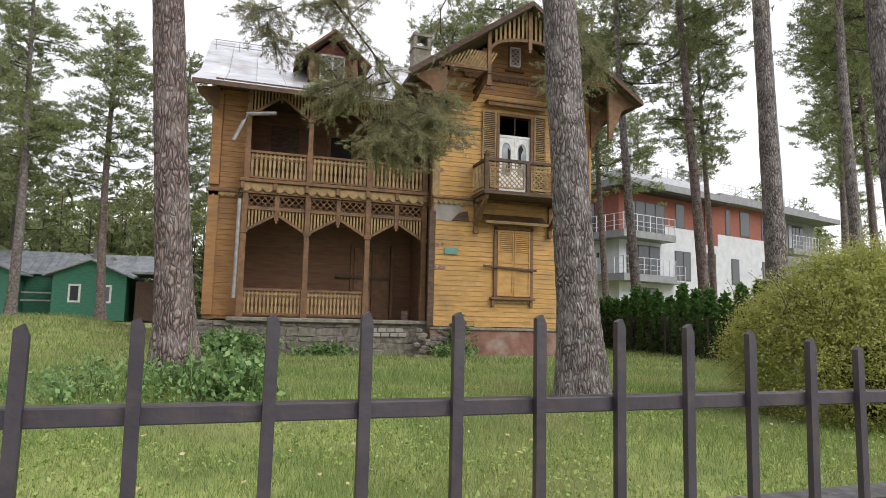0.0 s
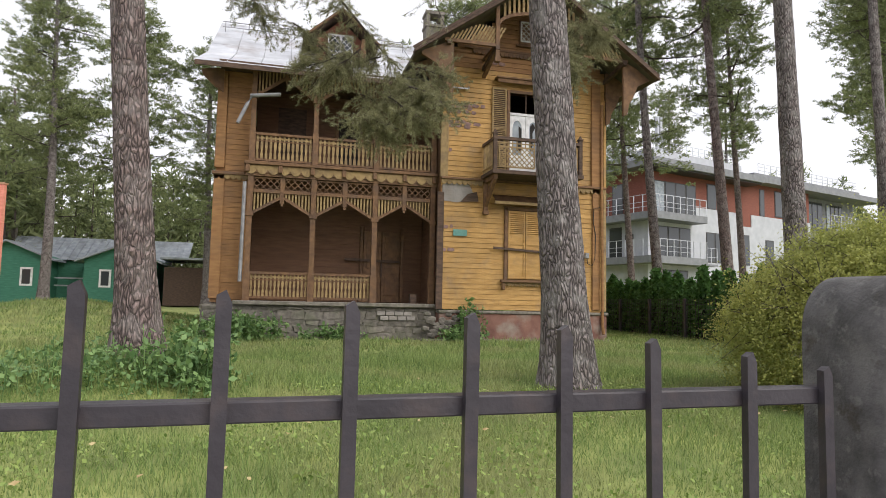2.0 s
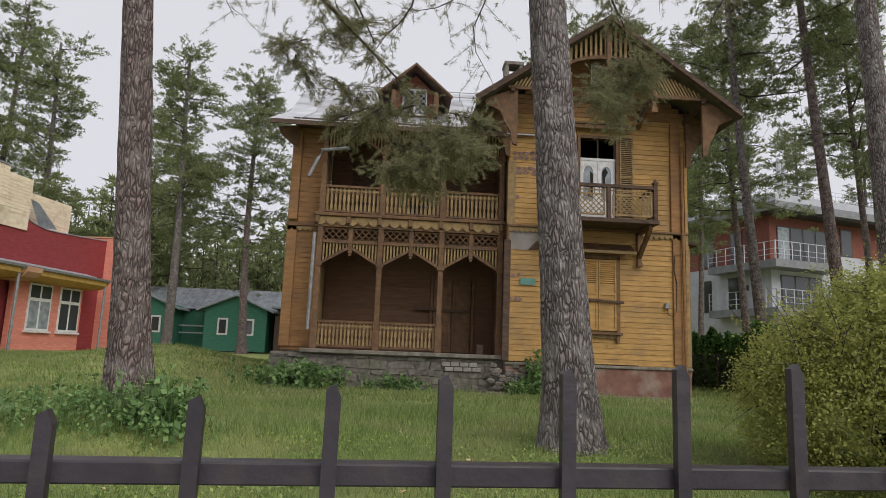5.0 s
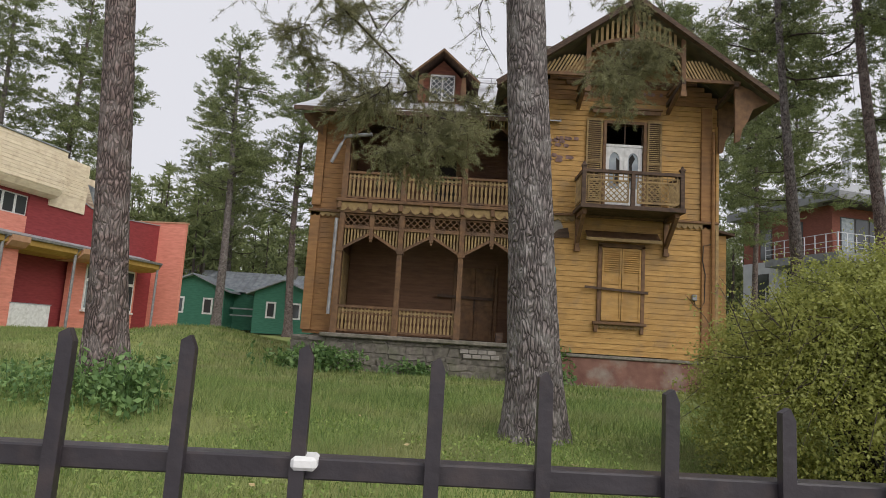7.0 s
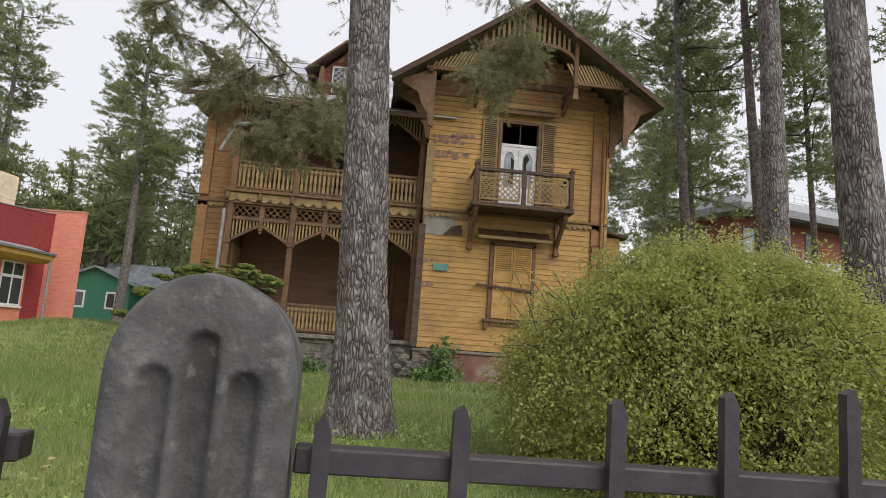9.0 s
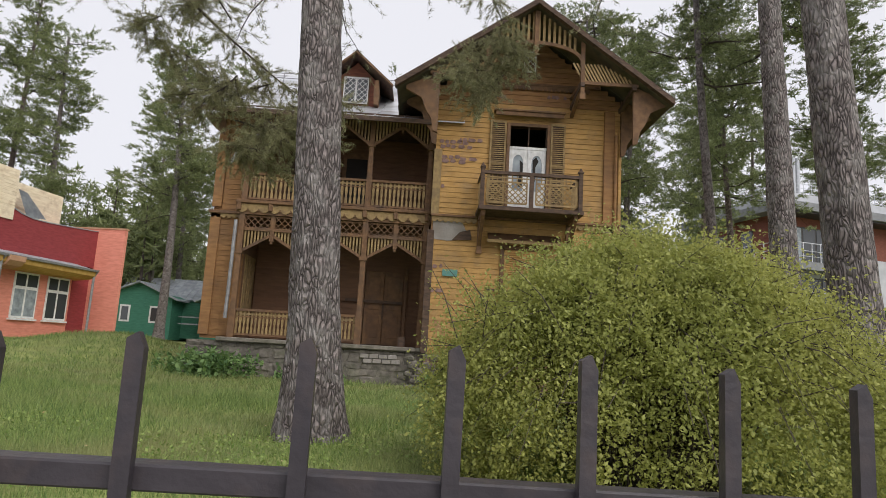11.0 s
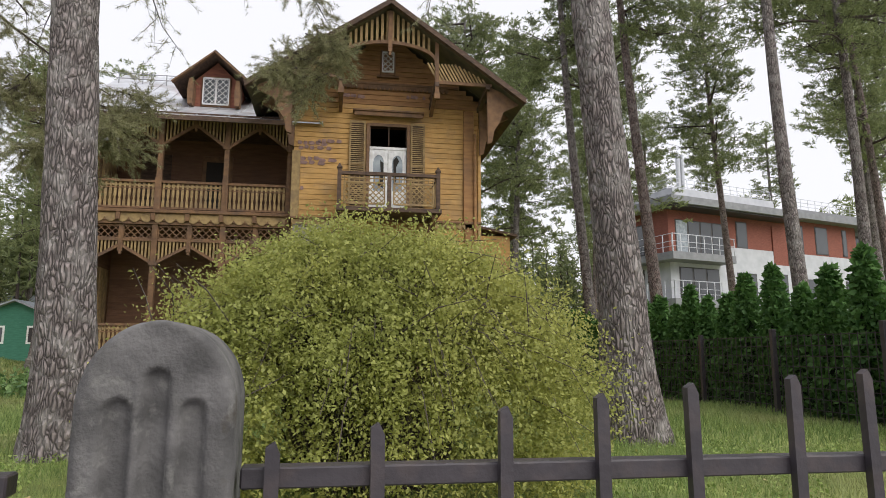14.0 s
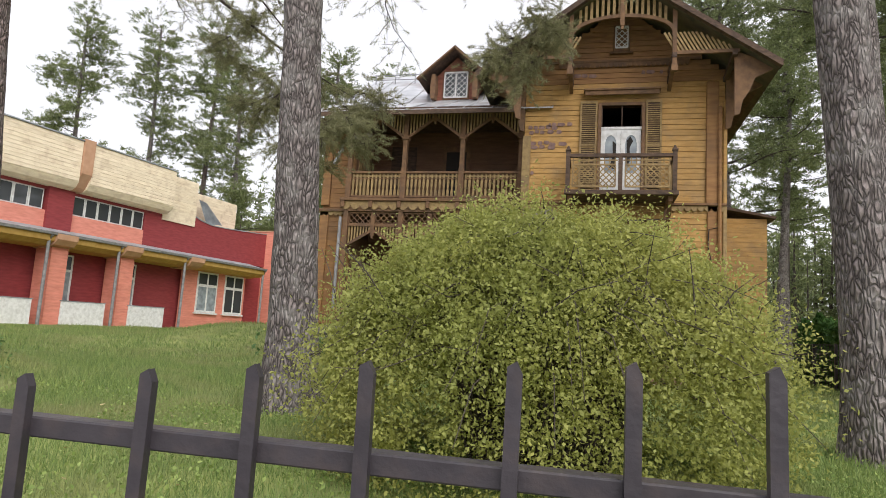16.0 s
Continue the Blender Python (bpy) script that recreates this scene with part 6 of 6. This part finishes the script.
for u in (2.0, 10.4, 15.8, 20.35, 24.9, 29.5):
    bm = bmesh.new()
    tube(bm, [PM @ Vector((u, 1.78, 5.5)), PM @ Vector((u, 1.55, 5.1)), PM @ Vector((u, 1.5, 0.3))], 0.09, 8)
    part("downpipe", bm, M_PIPE, pav, "grey round downpipe")
    if u > 3:
        pprofile("corbel", u - 1.5, u - 0.25, [(0.0, 5.6), (1.9, 5.6), (1.88, 5.3), (1.6, 5.0), (1.0, 4.85), (0.0, 4.8)], M_TANJOINT, "tan rounded corbel")
    if u > 11:
        pbox("pier", u - 1.45, u - 0.45, 0.0, 1.25, 0, 4.9, M_PINK, "salmon brick pier")
        for k in range(30):
            pbox("brick_course", u - 1.45, u - 0.45, 1.25, 1.262, 0.7 + 0.135 * k, 0.82 + 0.135 * k, M_PINK)
        d = pbox("door", u - 2.95, u - 1.75, -0.25, -0.16, 0.8, 4.7, M_WHITE, "pale glazed door in the recess")
        pbox("pane", u - 2.82, u - 1.88, -0.16, -0.15, 1.1, 3.7, M_PALEGLASS, "", 0, d)
        pbox("pane", u - 2.82, u - 1.88, -0.16, -0.15, 3.85, 4.6, M_GLASS, "", 0, d)
        pbox("balcony_panel", u - 4.2, u - 1.35, 1.27, 1.36, 0.45, 1.98, M_WHITE, "white rendered balcony panel", 0.02)
        pbox("panel_cap", u - 4.24, u - 1.31, 1.25, 1.38, 1.98, 2.03, M_GREYROOF)

# ---- green bungalow far behind ----


def cottage(x, y, w, h, d, zb, win):
    c = thing("cottage", "dark green boarded cottage with a grey tin roof", "house", "green cottages")
    boxp("wall", x, x + w, y, y + d, zb - 0.8, zb + h, M_GREENW, c)
    for k in range(int(h / 0.3)):
        boxp("board", x, x + w, y - 0.02, y, zb + 0.3 * k, zb + 0.3 * k + 0.28, M_GREENW, c)
    bm = bmesh.new()
    prism(bm, [(x - 0.4, zb + h), (x + w + 0.4, zb + h), (x + w / 2, zb + h + w * 0.22)], y, y + d)
    part("gable", bm, M_GREENW, c)
    for side in (-1, 1):
        bm = bmesh.new()
        xm, xe = x + w / 2, x + w / 2 + side * (w / 2 + 0.7)
        zt, ze = zb + h + w * 0.22 + 0.1, zb + h - 0.15
        vs = [bm.verts.new(p) for yy in (y - 0.6, y + d) for p in ((xm, yy, zt), (xe, yy, ze), (xe, yy, ze - 0.15), (xm, yy, zt - 0.15))]
        for f in ((0, 1, 2, 3), (7, 6, 5, 4), (0, 4, 5, 1), (1, 5, 6, 2), (2, 6, 7, 3), (3, 7, 4, 0)):
            bm.faces.new([vs[i] for i in f])
        part("roof", bm, M_GREYROOF, c)
    for q in win:
        wn_ = boxp("window", x + w * q - 0.5, x + w * q + 0.5, y - 0.08, y, zb + 0.75, zb + 2.4, M_WHITE, c, "white framed window")
        boxp("pane", x + w * q - 0.33, x + w * q + 0.33, y - 0.1, y - 0.08, zb + 0.92, zb + 2.23, M_GLASS, wn_)
    return c


cottage(-25.6, 66.0, 6.4, 3.3, 7, 1.6, (0.3, 0.75))
cottage(-16.2, 66.0, 6.0, 3.3, 7, 1.6, (0.3, 0.72))
link = thing("cottage_link", "long grey tin roof between the green cottages", "roof")
boxp("wall", -19.2, -15.8, 69, 75, 1.0, 4.8, M_GREENW, link)
for k in range(28):
    xa = -26.2 + 0.66 * k
    bm = bmesh.new()
    vs = [bm.verts.new(p) for p in ((xa, 68.4, 4.9), (xa + 0.64, 68.4, 4.9), (xa + 0.64, 72.4, 7.3), (xa, 72.4, 7.3))]
    bm.faces.new(vs)
    beam(bm, (xa + 0.65, 68.4, 4.93), (xa + 0.65, 72.4, 7.33), 0.04, 0.06, (0, -0.5, 0.85))
    part("roof_sheet", bm, M_GREYROOF, link)
for z in (2.4, 3.1):
    boxp("porch_rail", -19.0, -16.4, 67.5, 67.6, z, z + 0.13, M_GREYROOF, link)
for cx in (-24.6, -14.2):
    boxp("chimney", cx, cx + 0.7, 71.5, 72.2, 6.4, 8.2, M_MORTAR, link)
shed = thing("shed", "low brown shed with a grey roof behind the lawn", "shed")
boxp("wall", -9.4, -4.6, 66, 72, 0.8, 4.4, M_DARKWOOD, shed)
bm = bmesh.new()
beam(bm, (-9.7, 68.5, 5.2), (-4.2, 68.5, 5.2), 0.2, 6.5)
part("roof", bm, M_GREYROOF, shed)

# ---- modern apartment block ----
apt = thing("apartment_building", "modern white and brick-red apartment block with grey flat roofs", "building")
AO = Vector((63.67, 77.91, 0))
AU = Vector((0.961, 0.2764, 0))
AB = Vector((-0.2764, 0.961, 0))
AM = Matrix(((AU.x, AB.x, 0, AO.x), (AU.y, AB.y, 0, AO.y), (0, 0, 1, 0), (0, 0, 0, 1)))


def abox(name, u0, u1, v0, v1, z0, z1, mat, label="", parent=None, bevel=0.0):
    bm = bmesh.new()
    box(bm, u0, u1, v0, v1, z0, z1)
    if bevel:
        bmesh.ops.bevel(bm, geom=bm.edges[:], offset=bevel, segments=1, affect="EDGES")
    bmesh.ops.transform(bm, matrix=AM, verts=bm.verts[:])
    bmesh.ops.recalc_face_normals(bm, faces=bm.faces[:])
    return part(name, bm, mat, parent or apt, label)


def abar(bm, a, b, t, up=(0, 1, 0)):
    beam(bm, AM @ Vector(a), AM @ Vector(b), t, t, up)


def apt_window(u0, u1, z0, z1, v=0.0, side=None, panes=0):
    """Dark framed window in the front, or in the end wall when side gives its plane."""
    n = panes or max(1, round((u1 - u0) / 1.9))
    if side is None:
        w = abox("window", u0, u1, v - 0.05, v + 0.1, z0, z1, M_MODD, "dark framed window")
    else:
        w = abox("window", side - 0.05, side + 0.1, u0, u1, z0, z1, M_MODD, "dark framed window")
    for k in range(n):
        a, b = u0 + (u1 - u0) * k / n + 0.14, u0 + (u1 - u0) * (k + 1) / n - 0.14
        glass = M_PALEGLASS if k == 0 and n > 3 else M_GLASS
        if side is None:
            abox("pane", a, b, v - 0.08, v - 0.05, z0 + 0.14, z1 - 0.14, glass, "", w)
        else:
            abox("pane", side - 0.08, side - 0.05, a, b, z0 + 0.14, z1 - 0.14, glass, "", w)


# body: white lower storeys, brick-red top storey, stepped at the joint
abox("white_wall", -18.4, 17.6, 0, 14, -1, 13.2, M_MODW, "white rendered walls")
abox("white_band", -18.4, -9.2, 0.02, 14, 13.2, 13.5, M_MODW)
abox("white_step", -9.2, -0.2, 0.0, 6, 13.2, 15.0, M_MODW, "white step of the wall")
abox("white_step", 2.8, 17.6, 0.0, 6, 13.2, 15.0, M_MODW, "white step of the wall")
abox("red_wall", -18.3, 17.5, 0.12, 14, 13.2, 20.0, M_MODR, "brick-red top storey")
abox("red_slot", -0.2, 0.4, -0.06, 0.14, 14.3, 18.4, M_MODR)
abox("far_wing", 17.6, 34, 2.0, 14, -1, 19.6, M_MODG, "grey glazed wing at the far end")
# roofs
abox("roof_slab", -20.2, 2.2, -2.6, 15, 19.2, 20.1, M_MODG, "wide grey roof slab")
abox("roof_slab", 1.0, 36, -1.6, 15, 19.6, 20.4, M_MODG, "wide grey roof slab")
abox("soffit", -19.6, 2.0, -2.2, 0.1, 19.0, 19.2, M_MODD, "dark soffit")
abox("parapet", -19.0, -1.6, -1.6, 14, 20.1, 21.3, M_MODW, "white parapet")
abox("parapet", 2.8, 31, -0.6, 14, 20.4, 21.1, M_MODG)
abox("stair_head", 0.4, 4.6, 3, 8, 20.5, 22.6, M_MODW)
bm = bmesh.new()
for z in (21.6, 22.1, 22.6):
    abar(bm, (-18.6, -1.2, z), (-1.4, -1.2, z), 0.045)
    abar(bm, (-18.6, -1.2, z), (-18.6, 13, z), 0.07, (0, 0, 1))
    abar(bm, (4, -0.4, z), (30.5, -0.4, z), 0.045)
for k in range(15):
    abar(bm, (-18.6 + 1.22 * k, -1.2, 21.2), (-18.6 + 1.22 * k, -1.2, 22.6), 0.05)
for k in range(18):
    abar(bm, (4 + 1.5 * k, -0.4, 21.0), (4 + 1.5 * k, -0.4, 22.6), 0.05)
part("roof_rail", bm, M_STEEL, apt, "thin steel roof rails")
for u in (-13.2, -12.5):
    bm = bmesh.new()
    tube(bm, [AM @ Vector((u, 3, 21)), AM @ Vector((u, 3, 27.4))], 0.28, 10)
    part("flue", bm, M_STEEL, apt, "shiny steel flue")
for u, n in ((-17.4, 3), (-9.0, 2), (-5.0, 3)):
    for k in range(n):
        abox("roof_box", u + 0.9 * k, u + 0.9 * k + 0.5, 2, 2.6, 21.2, 22.0 + 0.3 * (k % 2), M_MODG)
# windows
apt_window(-17.2, -9.1, 13.6, 17.9, 0.12, None, 4)
apt_window(-6.8, -4.8, 15.0, 18.5, 0.12)
apt_window(4.9, 6.1, 15.0, 19.0, 0.12)
apt_window(8.6, 11.2, 15.2, 19.1, 0.12)
apt_window(14.4, 15.4, 15.2, 19.1, 0.12)
apt_window(-17.0, -10.4, 7.7, 12.0, 0.0, None, 3)
apt_window(-7.2, -3.7, 7.7, 11.8)
apt_window(0.2, 2.2, 7.7, 12.0)
apt_window(6.0, 8.0, 7.7, 11.6)
apt_window(14.2, 16.2, 7.7, 11.7)
apt_window(-16.0, -11.0, 2.2, 6.4)
apt_window(20.0, 24.5, 14.6, 19.0, 2.0, None, 3)
apt_window(25.6, 30.4, 14.6, 19.0, 2.0, None, 4)
apt_window(20.0, 27.0, 8.0, 12.0, 2.0, None, 4)
apt_window(4.2, 6.2, 13.8, 17.8, 0, -18.3)
apt_window(9.0, 11.0, 13.8, 17.8, 0, -18.3)
apt_window(4.4, 6.6, 7.8, 12.0, 0, -18.4)
apt_window(9.5, 11.5, 7.8, 12.0, 0, -18.4)
for v in (2.4, 3.4):
    abox("wall_lamp", -18.62, -18.4, v, v + 0.25, 10.2, 10.9, M_MODD, "small dark wall lamp")
# wrap-round balconies with steel rails
for u0, u1, z in ((-20.2, -10.0, 12.5), (-20.2, -10.0, 7.0), (19, 27, 13.2)):
    b = abox("balcony", u0, u1, -2.4, -0.01, z, z + 0.9, M_MODG, "grey balcony slab with a steel rail")
    bm = bmesh.new()
    for dz in (1.5, 2.1, 3.0):
        abar(bm, (u0, -2.3, z + dz), (u1, -2.3, z + dz), 0.08 if dz > 2.5 else 0.05)
    for k in range(9):
        u = u0 + 0.1 + (u1 - u0 - 0.2) * k / 8
        abar(bm, (u, -2.3, z + 0.9), (u, -2.3, z + 3.0), 0.08)
    part("rail", bm, M_STEEL, b)
    if u0 < 0:
        b = abox("balcony", u0, -18.42, 0.0, 8.2, z + 0.002, z + 0.902, M_MODG, "grey balcony slab with a steel rail")
        bm = bmesh.new()
        for dz in (1.5, 2.1, 3.0):
            abar(bm, (u0 + 0.1, -2.3, z + dz), (u0 + 0.1, 8.2, z + dz), 0.06, (0, 0, 1))
        for k in range(8):
            abar(bm, (u0 + 0.1, -2.2 + 1.48 * k, z + 0.9), (u0 + 0.1, -2.2 + 1.48 * k, z + 3.0), 0.08)
        part("rail", bm, M_STEEL, b)
abox("terrace_slab", -10.0, -7.4, -2.0, 0.0, 7.0, 7.3, M_MODG)
bm = bmesh.new()
for z in (8.2, 9.4):
    abar(bm, (-10, -1.9, z), (-7.5, -1.9, z), 0.06)
for u in (-9.9, -8.7, -7.5):
    abar(bm, (u, -1.9, 7.3), (u, -1.9, 9.4), 0.07)
part("terrace_rail", bm, M_STEEL, apt)
